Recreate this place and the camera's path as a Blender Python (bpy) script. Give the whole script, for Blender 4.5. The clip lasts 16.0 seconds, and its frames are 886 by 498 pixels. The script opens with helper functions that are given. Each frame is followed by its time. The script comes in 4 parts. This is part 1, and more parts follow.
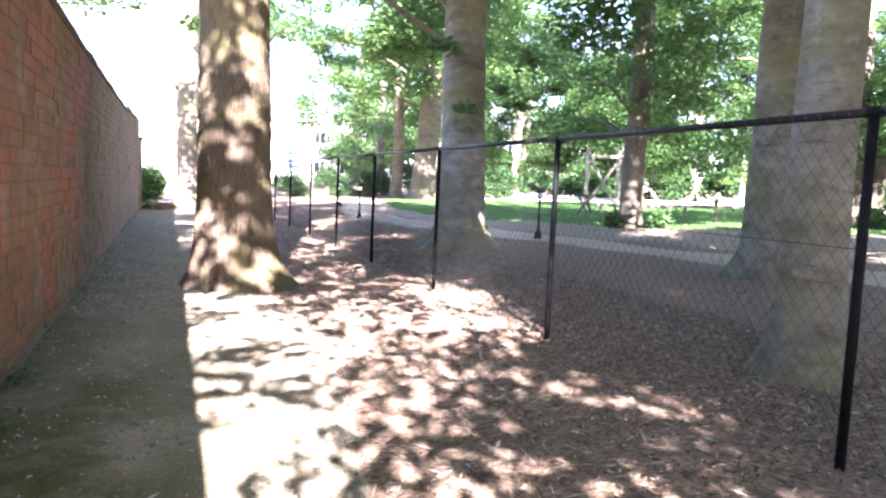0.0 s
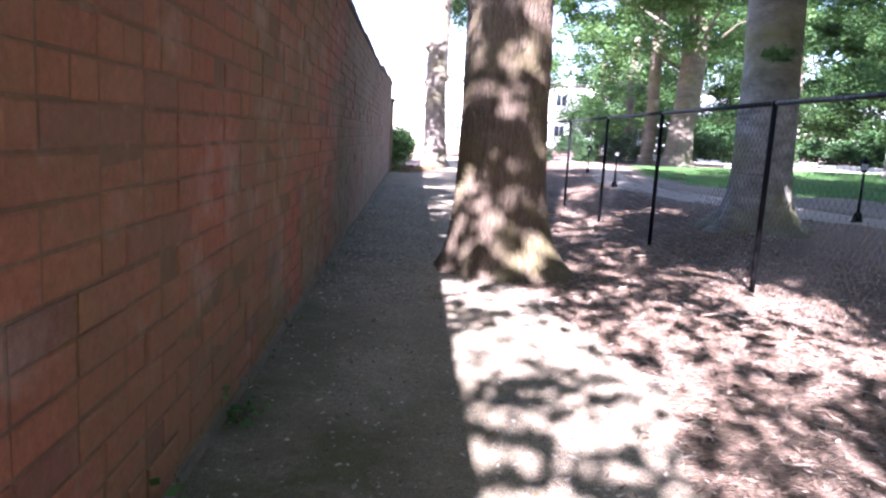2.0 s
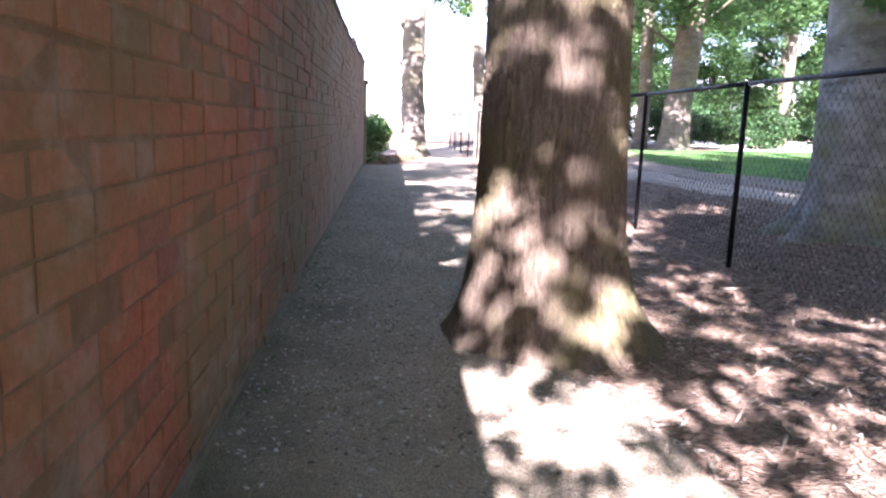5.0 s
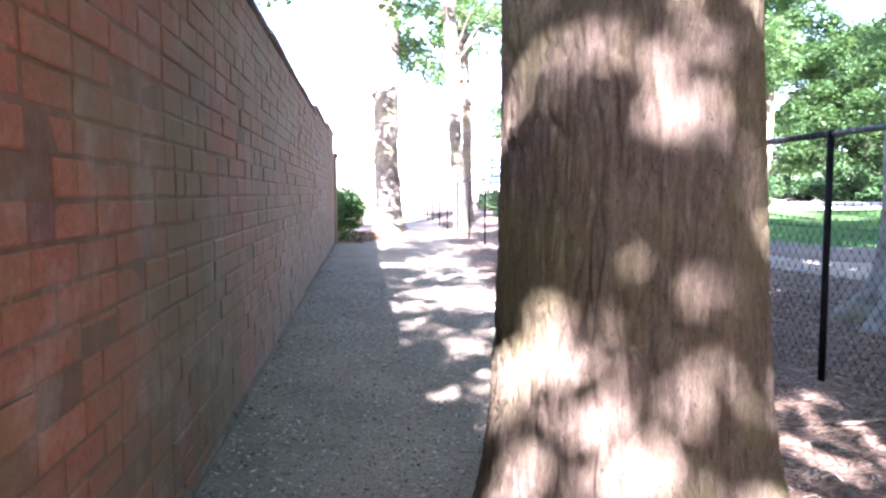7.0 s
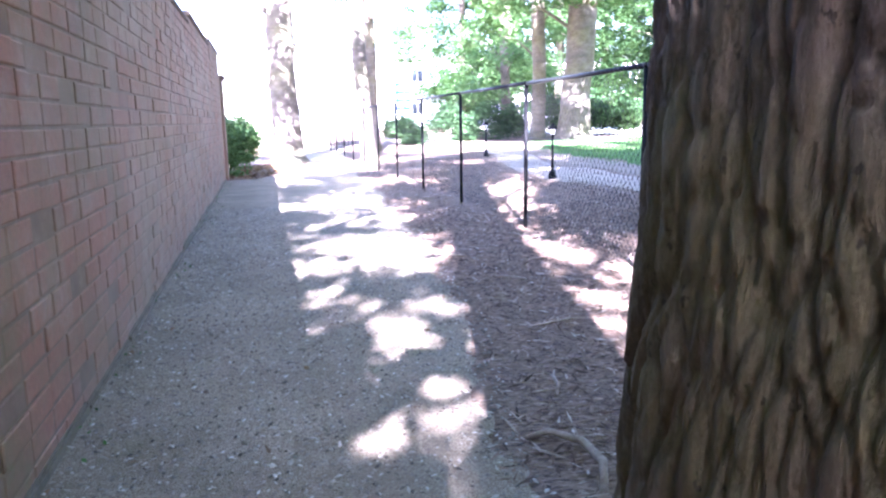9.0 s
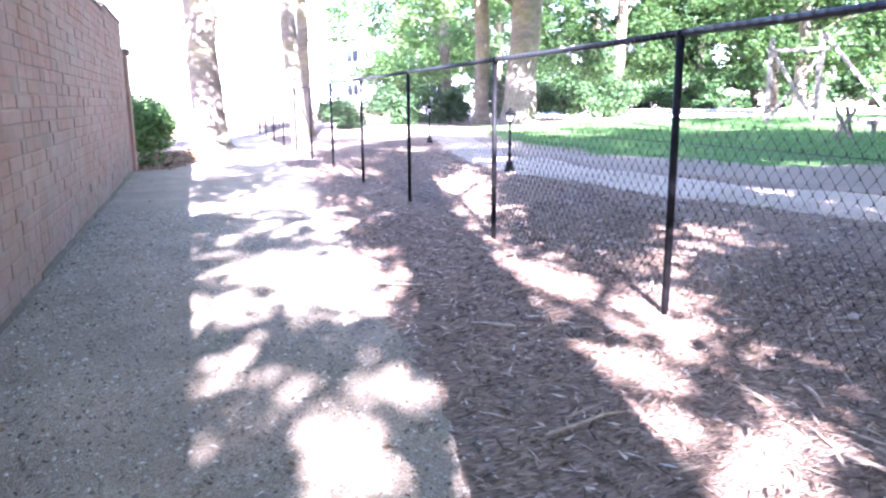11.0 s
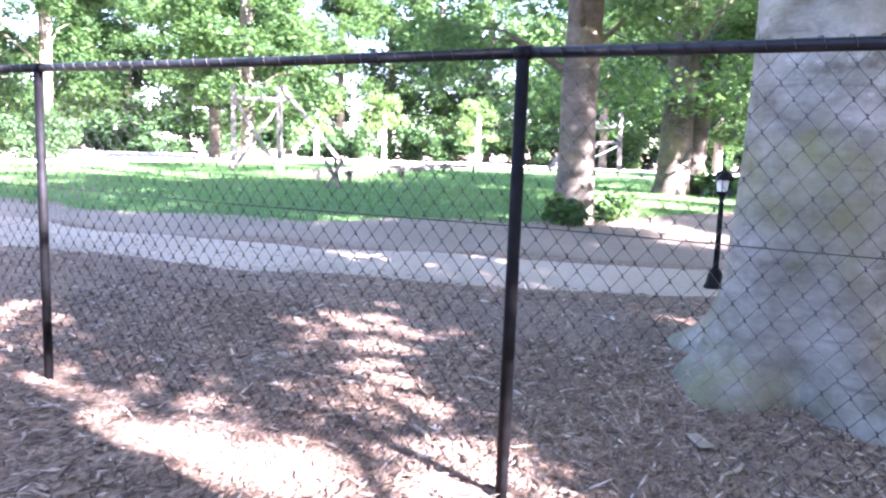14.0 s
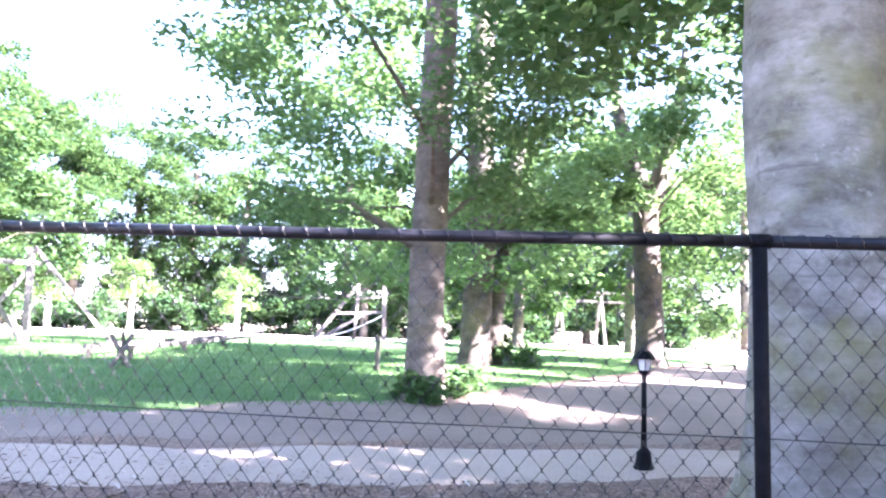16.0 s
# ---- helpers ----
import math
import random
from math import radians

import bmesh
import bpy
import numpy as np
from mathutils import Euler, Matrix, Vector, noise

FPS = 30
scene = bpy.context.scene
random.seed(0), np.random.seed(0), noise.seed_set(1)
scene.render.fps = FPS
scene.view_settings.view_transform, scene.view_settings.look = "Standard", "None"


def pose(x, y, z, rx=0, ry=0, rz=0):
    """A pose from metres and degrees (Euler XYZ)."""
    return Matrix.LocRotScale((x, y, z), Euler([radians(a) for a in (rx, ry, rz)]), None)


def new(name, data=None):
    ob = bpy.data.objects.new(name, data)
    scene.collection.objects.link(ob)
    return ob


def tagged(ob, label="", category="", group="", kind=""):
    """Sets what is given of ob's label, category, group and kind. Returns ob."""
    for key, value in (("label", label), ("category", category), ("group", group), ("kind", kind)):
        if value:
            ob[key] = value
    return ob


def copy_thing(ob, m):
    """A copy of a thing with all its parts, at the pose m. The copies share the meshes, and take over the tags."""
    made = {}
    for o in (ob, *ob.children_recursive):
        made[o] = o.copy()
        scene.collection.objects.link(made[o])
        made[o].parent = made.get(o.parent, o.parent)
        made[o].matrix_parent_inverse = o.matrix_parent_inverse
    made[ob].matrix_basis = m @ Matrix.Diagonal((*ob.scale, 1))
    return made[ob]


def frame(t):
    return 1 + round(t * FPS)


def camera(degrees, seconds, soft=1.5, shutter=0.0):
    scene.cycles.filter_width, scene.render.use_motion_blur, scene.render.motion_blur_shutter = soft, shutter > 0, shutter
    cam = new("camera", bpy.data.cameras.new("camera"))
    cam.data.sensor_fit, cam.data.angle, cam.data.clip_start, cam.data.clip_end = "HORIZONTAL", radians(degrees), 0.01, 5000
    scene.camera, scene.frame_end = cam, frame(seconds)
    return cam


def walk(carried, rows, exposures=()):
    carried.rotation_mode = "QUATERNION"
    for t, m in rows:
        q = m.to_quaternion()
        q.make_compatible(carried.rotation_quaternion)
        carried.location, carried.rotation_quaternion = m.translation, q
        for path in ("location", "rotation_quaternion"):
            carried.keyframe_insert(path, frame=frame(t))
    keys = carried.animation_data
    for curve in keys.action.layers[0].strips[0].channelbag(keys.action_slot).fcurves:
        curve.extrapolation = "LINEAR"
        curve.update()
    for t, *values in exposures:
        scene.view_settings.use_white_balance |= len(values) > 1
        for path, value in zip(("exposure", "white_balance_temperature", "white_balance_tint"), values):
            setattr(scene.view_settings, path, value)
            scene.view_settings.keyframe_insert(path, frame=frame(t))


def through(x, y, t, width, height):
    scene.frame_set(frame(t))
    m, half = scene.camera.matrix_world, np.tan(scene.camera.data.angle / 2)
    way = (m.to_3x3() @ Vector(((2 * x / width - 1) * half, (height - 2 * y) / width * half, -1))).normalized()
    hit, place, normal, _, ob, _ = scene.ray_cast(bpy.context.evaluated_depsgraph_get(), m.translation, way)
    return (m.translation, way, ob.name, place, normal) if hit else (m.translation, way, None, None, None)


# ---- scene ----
cam = camera(63.5, 16.0, soft=2.3)
METRES, EYE, TILT, LEAN, TURN = 13.2, 1.2, 0.0, 0.0, -21.1
ROWS = [
    (0.0, 0.0, 0.0, 0.0, 0.24, -5.18, -2.61),
    (0.5, -0.0115, 0.0283, -0.0016, 4.57, -5.6, -3.16),
    (1.0, -0.0298, 0.0563, -0.0025, 10.32, -5.64, -2.22),
    (1.5, -0.0421, 0.0815, -0.0016, 13.92, -6.13, -0.39),
    (2.0, -0.0539, 0.113, -0.0021, 18.79, -8.96, -3.26),
    (2.5, -0.0674, 0.1393, -0.0004, 18.81, -7.92, 0.38),
    (3.0, -0.0787, 0.1732, -0.0018, 16.65, -6.04, -1.8),
    (5.5, -0.1412, 0.3171, -0.0027, 16.71, -10.41, -2.17),
    (6.0, -0.1529, 0.3475, -0.0025, 16.33, -10.16, -0.74),
    (6.5, -0.1589, 0.3762, -0.0008, 15.98, -6.5, -0.42),
    (7.0, -0.1691, 0.41, 0.0009, 14.75, -4.39, 0.04),
    (7.5, -0.1779, 0.4407, 0.001, 13.35, -6.76, -0.59),
    (8.0, -0.1933, 0.4719, 0.0001, 16.28, -7.79, -0.24),
    (8.5, -0.2015, 0.4964, 0.0015, 11.42, -9.39, 2.26),
    (9.0, -0.2072, 0.5284, 0.0003, 7.04, -10.19, 0.87),
    (11.5, -0.2402, 0.6756, 0.0024, -1.93, -12.65, 0.36),
    (12.0, -0.2521, 0.7057, 0.0013, -11.6, -13.97, -2.98),
    (12.5, -0.2597, 0.7385, 0.0016, -21.55, -12.22, -0.52),
    (13.0, -0.2709, 0.7682, 0.0029, -30.02, -10.98, -2.86),
    (13.5, -0.2743, 0.7967, 0.0018, -35.88, -10.34, -1.76),
    (14.0, -0.2828, 0.8286, 0.0029, -42.05, -7.52, -2.15),
    (14.5, -0.2919, 0.8543, 0.0035, -48.21, -3.33, -2.6),
    (15.0, -0.3010, 0.8862, 0.004, -52.28, -0.63, -3.65),
    (15.5, -0.3138, 0.9124, 0.0055, -57.46, 2.9, -2.1),
    (16.0, -0.3206, 0.9426, 0.006, -62.56, 6.62, -2.05),
]
EXPOSURES = [(0.0, 4.47, 6090, 28), (1.5, 3.80, 5700, 34), (3.0, 3.70, 5600, 35), (5.5, 4.14, 5880, 33), (7.0, 4.63, 5730, 33), (9.0, 5.13, 5340, 37), (11.5, 5.10, 5670, 37), (13.5, 5.13, 5850, 36), (16.0, 5.20, 5780, 38)]
walk(cam, [(t, pose(0, 0, EYE, TILT, LEAN, TURN) @ pose(METRES * x, METRES * y, METRES * z, 90 + pitch, roll, yaw)) for t, x, y, z, yaw, pitch, roll in ROWS], EXPOSURES)

# ---- world and sun ----
SUN_WAY = Vector((0.397, 1.66, -1.0)).normalized()  # the way the light travels
ELEVATION = math.asin(-SUN_WAY.z)
world = bpy.data.worlds.new("sky")
scene.world = world
world.use_nodes = True
wn = world.node_tree.nodes
sky = wn.new("ShaderNodeTexSky")
sky.sky_type = "NISHITA"
sky.sun_disc = False
sky.sun_elevation = ELEVATION
sky.sun_rotation = math.atan2(-SUN_WAY.x, -SUN_WAY.y)
sky.air_density, sky.dust_density, sky.ozone_density = 1.0, 1.0, 1.0
world.node_tree.links.new(sky.outputs[0], wn["Background"].inputs[0])
wn["Background"].inputs[1].default_value = 0.052
sun = new("sun", bpy.data.lights.new("sun", "SUN"))
sun.data.energy, sun.data.angle, sun.data.color = 4.5, radians(0.55), (1.0, 0.95, 0.87)
sun.matrix_world = Matrix.Translation((0, -20, 30)) @ SUN_WAY.to_track_quat("-Z", "Y").to_matrix().to_4x4()


# ---- materials ----
class Nodes:
    """A small node-tree writer."""

    def __init__(self, name):
        self.m = bpy.data.materials.new(name)
        self.m.use_nodes = True
        self.t = self.m.node_tree
        self.b = self.t.nodes["Principled BSDF"]
        self.out = self.t.nodes["Material Output"]
        self.co = self.t.nodes.new("ShaderNodeTexCoord").outputs["Object"]

    def put(self, socket, value):
        if isinstance(value, bpy.types.NodeSocket):
            self.t.links.new(value, socket)
        elif isinstance(value, tuple) and len(value) == 3 and socket.type == "RGBA":
            socket.default_value = (*value, 1)
        else:
            socket.default_value = value

    def stretch(self, x, y, z, source=None):
        n = self.t.nodes.new("ShaderNodeMapping")
        n.inputs["Scale"].default_value = (x, y, z)
        self.put(n.inputs["Vector"], source or self.co)
        return n.outputs[0]

    def noise(self, scale, detail=5, rough=0.6, co=None, warp=0.0):
        n = self.t.nodes.new("ShaderNodeTexNoise")
        n.inputs["Scale"].default_value, n.inputs["Detail"].default_value = scale, detail
        n.inputs["Roughness"].default_value, n.inputs["Distortion"].default_value = rough, warp
        self.put(n.inputs["Vector"], co or self.co)
        return n.outputs["Fac"]

    def cells(self, scale, feature="F1", co=None):
        n = self.t.nodes.new("ShaderNodeTexVoronoi")
        n.feature = feature
        n.inputs["Scale"].default_value = scale
        self.put(n.inputs["Vector"], co or self.co)
        return n

    def ramp(self, fac, *stops):
        n = self.t.nodes.new("ShaderNodeValToRGB")
        e = n.color_ramp.elements
        while len(e) < len(stops):
            e.new(0.5)
        for k, (p, c) in zip(e, stops):
            k.position = p
            k.color = (*c, 1) if isinstance(c, tuple) else (c, c, c, 1)
        self.put(n.inputs[0], fac)
        return n.outputs[0]

    def mix(self, fac, a, b, how="MIX"):
        n = self.t.nodes.new("ShaderNodeMix")
        n.data_type, n.blend_type = "RGBA", how
        self.put(n.inputs[0], fac)
        self.put(n.inputs[6], a)
        self.put(n.inputs[7], b)
        return n.outputs[2]

    def math(self, how, a, b=0.0):
        n = self.t.nodes.new("ShaderNodeMath")
        n.operation = how
        self.put(n.inputs[0], a)
        self.put(n.inputs[1], b)
        return n.outputs[0]

    def chance(self):
        """A random value for each object and each loose piece of it."""
        a = self.t.nodes.new("ShaderNodeObjectInfo").outputs["Random"]
        b = self.t.nodes.new("ShaderNodeNewGeometry").outputs["Random Per Island"]
        return self.math("FRACT", self.math("ADD", a, b))

    def bump(self, height, strength=0.5, distance=0.01, before=None):
        n = self.t.nodes.new("ShaderNodeBump")
        n.inputs["Strength"].default_value, n.inputs["Distance"].default_value = strength, distance
        self.put(n.inputs["Height"], height)
        if before:
            self.put(n.inputs["Normal"], before)
        return n.outputs[0]

    def done(self, color, rough=0.8, normal=None, metal=0.0, spec=0.3):
        self.put(self.b.inputs["Base Color"], color)
        self.put(self.b.inputs["Roughness"], rough)
        self.put(self.b.inputs["Metallic"], metal)
        self.put(self.b.inputs["Specular IOR Level"], spec)
        if normal:
            self.put(self.b.inputs["Normal"], normal)
        return self.m


def wall_stain_haze(n, c, strength):
    """Olive algae in broad patches, and lens haze painted as a pale film on the farther stretch of the wall."""
    where = n.t.nodes.new("ShaderNodeNewGeometry").outputs["Position"]
    algae = n.math("MULTIPLY", n.ramp(n.noise(0.75, 5, 0.6, where, 0.5), (0.36, 0.0), (0.56, 1.0)), n.ramp(n.noise(8, 4, 0.7, where), (0.3, 0.45), (0.62, 1.0)))
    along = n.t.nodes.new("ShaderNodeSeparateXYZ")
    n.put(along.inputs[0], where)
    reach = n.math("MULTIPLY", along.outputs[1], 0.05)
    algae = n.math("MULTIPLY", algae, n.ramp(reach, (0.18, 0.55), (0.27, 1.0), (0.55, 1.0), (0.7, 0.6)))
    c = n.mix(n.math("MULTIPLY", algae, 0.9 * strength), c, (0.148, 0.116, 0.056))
    # Haze over the far stretch, put into the colour as a paler tone
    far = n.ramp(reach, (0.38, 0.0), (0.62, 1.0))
    haze = n.math("MULTIPLY", far, n.ramp(n.noise(1.7, 6, 0.7, where), (0.3, 0.3), (0.7, 0.8)))
    c = n.mix(n.math("MULTIPLY", haze, 0.9), c, (0.31, 0.265, 0.21))
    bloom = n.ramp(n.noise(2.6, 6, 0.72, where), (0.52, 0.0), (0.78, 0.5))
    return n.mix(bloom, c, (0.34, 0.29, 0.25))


def make_brick():
    n = Nodes("brick")
    c = n.ramp(n.chance(), (0.0, (0.235, 0.082, 0.048)), (0.4, (0.27, 0.1, 0.056)), (0.8, (0.235, 0.09, 0.054)), (0.95, (0.185, 0.078, 0.055)), (1.0, (0.15, 0.07, 0.055)))
    where = n.t.nodes.new("ShaderNodeNewGeometry").outputs["Position"]
    grain = n.noise(38, 6, 0.7, where)
    c = n.mix(0.55, c, n.ramp(grain, (0.3, 0.3), (0.7, 0.75)), "OVERLAY")
    c = wall_stain_haze(n, c, 1.0)
    return n.done(c, 0.9, n.bump(n.mix(0.4, grain, n.noise(120, 3, 0.6, where)), 0.6, 0.006), spec=0.15)


def make_mortar():
    n = Nodes("mortar")
    c = n.ramp(n.noise(9, 6, 0.7), (0.3, (0.10, 0.06, 0.04)), (0.58, (0.165, 0.092, 0.06)), (0.76, (0.26, 0.19, 0.13)))
    c = wall_stain_haze(n, c, 0.8)
    return n.done(c, 0.95, n.bump(n.noise(90, 4), 0.5, 0.005), spec=0.1)


def make_concrete(name, dark, light, scale=6):
    n = Nodes(name)
    c = n.ramp(n.noise(scale, 8, 0.7), (0.3, dark), (0.7, light))
    c = n.mix(n.ramp(n.noise(0.9, 4), (0.45, 0.0), (0.7, 0.5)), c, (0.11, 0.105, 0.06))
    return n.done(c, 0.92, n.bump(n.noise(70, 5, 0.7), 0.5, 0.006), spec=0.15)


def make_path():
    n = Nodes("compacted_gravel")
    grit = n.cells(130)
    c = n.ramp(grit.outputs["Color"], (0.0, (0.225, 0.178, 0.126)), (0.55, (0.345, 0.288, 0.215)), (1.0, (0.49, 0.42, 0.335)))
    c = n.mix(n.ramp(n.noise(1.6, 6, 0.65), (0.38, 0.0), (0.68, 0.6)), c, (0.19, 0.165, 0.12))
    c = n.mix(n.ramp(n.noise(26, 4, 0.7), (0.6, 0.0), (0.74, 0.3)), c, (0.15, 0.125, 0.095))
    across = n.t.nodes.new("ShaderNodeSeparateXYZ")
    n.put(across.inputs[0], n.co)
    # Wall shade painted darker into the path colour, together with olive moss
    shade_moss = n.math("MULTIPLY", n.ramp(n.math("ADD", across.outputs[0], 0.9), (0.0, 1.0), (0.75, 0.0)), n.ramp(n.noise(2.2, 5, 0.7), (0.3, 0.2), (0.6, 1.0)))
    shade_moss = n.math("MULTIPLY", shade_moss, n.ramp(n.math("MULTIPLY", across.outputs[1], 0.08), (0.6, 1.0), (1.0, 0.15)))
    c = n.mix(n.math("MULTIPLY", shade_moss, 0.8), c, (0.085, 0.085, 0.05))
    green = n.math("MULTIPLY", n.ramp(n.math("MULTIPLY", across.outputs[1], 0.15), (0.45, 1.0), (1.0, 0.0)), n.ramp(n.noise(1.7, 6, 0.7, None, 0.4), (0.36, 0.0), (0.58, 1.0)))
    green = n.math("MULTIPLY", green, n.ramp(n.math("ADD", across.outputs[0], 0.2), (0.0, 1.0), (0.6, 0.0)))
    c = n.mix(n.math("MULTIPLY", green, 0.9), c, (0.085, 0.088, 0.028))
    h = n.mix(0.5, n.ramp(grit.outputs["Distance"], (0.0, 1.0), (0.6, 0.0)), n.noise(24, 5, 0.7))
    return n.done(c, 0.97, n.bump(n.noise(5, 5, 0.7), 0.5, 0.03, n.bump(h, 0.9, 0.016)), spec=0.08)


def make_gravel(name, dark, light):
    n = Nodes(name)
    c = n.ramp(n.noise(45, 6, 0.75), (0.3, dark), (0.7, light))
    c = n.mix(n.ramp(n.noise(0.7, 5), (0.42, 0.0), (0.7, 0.35)), c, tuple(v * 0.6 for v in dark))
    return n.done(c, 0.95, n.bump(n.noise(60, 4), 0.5, 0.01), spec=0.1)


def make_mulch():
    n = Nodes("bark_mulch_ground")
    co = n.stretch(1, 2.2, 1)
    flakes = n.cells(34, co=co)
    c = n.ramp(flakes.outputs["Color"], (0.05, (0.08, 0.056, 0.042)), (0.5, (0.22, 0.15, 0.105)), (0.85, (0.33, 0.24, 0.18)), (1.0, (0.38, 0.31, 0.25)))
    c = n.mix(n.ramp(n.noise(0.8, 5, 0.6), (0.4, 0.0), (0.66, 0.6)), c, n.ramp(n.noise(60, 4), (0.35, (0.13, 0.10, 0.083)), (0.7, (0.28, 0.22, 0.18))))
    h = n.mix(0.5, flakes.outputs["Distance"], n.noise(50, 5, 0.75))
    return n.done(c, 0.9, n.bump(h, 0.9, 0.03), spec=0.15)


def make_chip():
    n = Nodes("bark_chip")
    c = n.ramp(n.chance(), (0.0, (0.055, 0.04, 0.03)), (0.5, (0.17, 0.116, 0.085)), (0.8, (0.27, 0.19, 0.14)), (0.93, (0.38, 0.295, 0.23)), (1.0, (0.56, 0.5, 0.43)))
    c = n.mix(0.4, c, n.ramp(n.noise(90, 4), (0.3, 0.25), (0.7, 0.75)), "OVERLAY")
    return n.done(c, 0.85, n.bump(n.noise(150, 3), 0.4, 0.004), spec=0.2)


def make_lawn():
    n = Nodes("lawn_soil")
    c = n.ramp(n.noise(30, 6, 0.7), (0.3, (0.05, 0.115, 0.032)), (0.7, (0.12, 0.22, 0.065)))
    c = n.mix(n.ramp(n.noise(0.55, 5, 0.6), (0.48, 0.0), (0.72, 0.55)), c, (0.13, 0.14, 0.055))
    return n.done(c, 0.9, n.bump(n.noise(80, 4, 0.8), 0.8, 0.03), spec=0.2)


def make_leaf(name, dark, mid, light, through=0.45):
    n = Nodes(name)
    c = n.ramp(n.chance(), (0.0, dark), (0.5, mid), (1.0, light))
    c = n.mix(0.35, c, n.ramp(n.noise(3.0, 3), (0.35, 0.3), (0.65, 0.72)), "OVERLAY")
    n.done(c, 0.6, spec=0.15)
    tr = n.t.nodes.new("ShaderNodeBsdfTranslucent")
    n.put(tr.inputs["Color"], n.mix(0.5, c, (0.12, 0.21, 0.045)))
    mx = n.t.nodes.new("ShaderNodeMixShader")
    mx.inputs[0].default_value = through
    n.t.links.new(n.b.outputs[0], mx.inputs[1])
    n.t.links.new(tr.outputs[0], mx.inputs[2])
    n.t.links.new(mx.outputs[0], n.out.inputs[0])
    return n.m


def make_furrowed():
    n = Nodes("furrowed_bark")
    co = n.stretch(1, 1, 0.2)
    strands = n.noise(40, 6, 0.72, co, 0.4)
    c = n.ramp(strands, (0.3, (0.048, 0.036, 0.028)), (0.5, (0.098, 0.075, 0.056)), (0.72, (0.158, 0.127, 0.098)))
    c = n.mix(n.ramp(n.noise(1.9, 5, 0.65), (0.45, 0.0), (0.62, 0.6)), c, (0.115, 0.105, 0.045))
    c = n.mix(n.ramp(n.noise(5.0, 4, 0.7), (0.55, 0.0), (0.72, 0.4)), c, (0.13, 0.108, 0.088))
    flake = n.noise(150, 5, 0.75, n.stretch(1, 1, 0.45))
    c = n.mix(0.55, c, n.ramp(flake, (0.3, 0.34), (0.7, 0.8)), "OVERLAY")
    specks = n.ramp(n.noise(75, 3, 0.6, n.stretch(1, 1, 0.6)), (0.64, 0.0), (0.7, 0.7))
    c = n.mix(specks, c, (0.03, 0.023, 0.018))
    return n.done(c, 0.93, n.bump(flake, 0.7, 0.007, n.bump(strands, 0.6, 0.008)), spec=0.1)


def make_smooth(name, dark, mid, light, moss=0.75):
    n = Nodes(name)
    wide = n.stretch(1, 1, 1.8)
    c = n.ramp(n.noise(2.4, 7, 0.7, wide, 0.1), (0.32, dark), (0.48, mid), (0.68, light))
    blots = n.math("MULTIPLY", n.ramp(n.noise(11, 6, 0.7), (0.54, 0.0), (0.66, 0.6)), n.ramp(n.noise(1.9, 3), (0.42, 0.0), (0.6, 1.0)))
    c = n.mix(blots, c, tuple(v * 0.55 for v in dark))
    pale = n.math("MULTIPLY", n.ramp(n.noise(7, 5, 0.75, n.stretch(1, 1, 1.3)), (0.55, 0.0), (0.68, 0.7)), n.ramp(n.noise(1.3, 3, 0.5, n.stretch(1, 1, 0.8)), (0.45, 0.0), (0.6, 1.0)))
    c = n.mix(pale, c, tuple(min(v * 1.45, 0.5) for v in light))
    lines = n.ramp(n.noise(2.2, 4, 0.6, n.stretch(1, 1, 11)), (0.62, 0.0), (0.7, 0.4))
    c = n.mix(lines, c, tuple(v * 0.5 for v in dark))
    c = n.mix(n.ramp(n.noise(0.9, 5, 0.65), (0.46, 0.0), (0.62, moss)), c, (0.15, 0.15, 0.065))
    c = n.mix(n.ramp(n.noise(0.7, 4, 0.6, n.stretch(1, 1, 1.6)), (0.52, 0.0), (0.66, 0.6)), c, (0.075, 0.073, 0.062))
    return n.done(c, 0.85, n.bump(n.noise(55, 6, 0.7, wide), 0.35, 0.005, n.bump(n.noise(7, 4, 0.6, n.stretch(1, 1, 5)), 0.4, 0.015)), spec=0.15)


def make_plain(name, a, b, scale=8.0, rough=0.6, metal=0.0, spec=0.4, bump=0.2):
    n = Nodes(name)
    c = n.ramp(n.noise(scale, 6, 0.65), (0.32, a), (0.68, b))
    return n.done(c, rough, n.bump(n.noise(scale * 9, 4), bump, 0.004), metal, spec)


M_BRICK, M_MORTAR = make_brick(), make_mortar()
M_FOOT = make_concrete("footing_concrete", (0.11, 0.09, 0.065), (0.22, 0.18, 0.135))
M_COPING = make_concrete("coping", (0.11, 0.085, 0.07), (0.24, 0.18, 0.145))
M_PATH, M_MULCH, M_CHIP, M_LAWN = make_path(), make_mulch(), make_chip(), make_lawn()
M_GRAVEL = make_gravel("grey_gravel", (0.31, 0.25, 0.19), (0.48, 0.395, 0.31))
M_DIRT = make_gravel("bare_dirt", (0.19, 0.148, 0.112), (0.32, 0.258, 0.2))
M_SAND = make_gravel("pale_sand", (0.48, 0.44, 0.36), (0.68, 0.63, 0.54))
M_LEAF = make_leaf("broad_leaf", (0.05, 0.1, 0.04), (0.095, 0.18, 0.068), (0.15, 0.245, 0.1), 0.5)
M_LEAF_FAR = make_leaf("far_leaf", (0.017, 0.042, 0.017), (0.036, 0.08, 0.029), (0.068, 0.128, 0.047))
M_LEAF_LIGHT = make_leaf("young_leaf", (0.07, 0.14, 0.045), (0.12, 0.21, 0.07), (0.18, 0.28, 0.10), 0.5)
M_IVY = make_leaf("ivy_leaf", (0.03, 0.075, 0.028), (0.06, 0.14, 0.045), (0.11, 0.2, 0.07), 0.35)
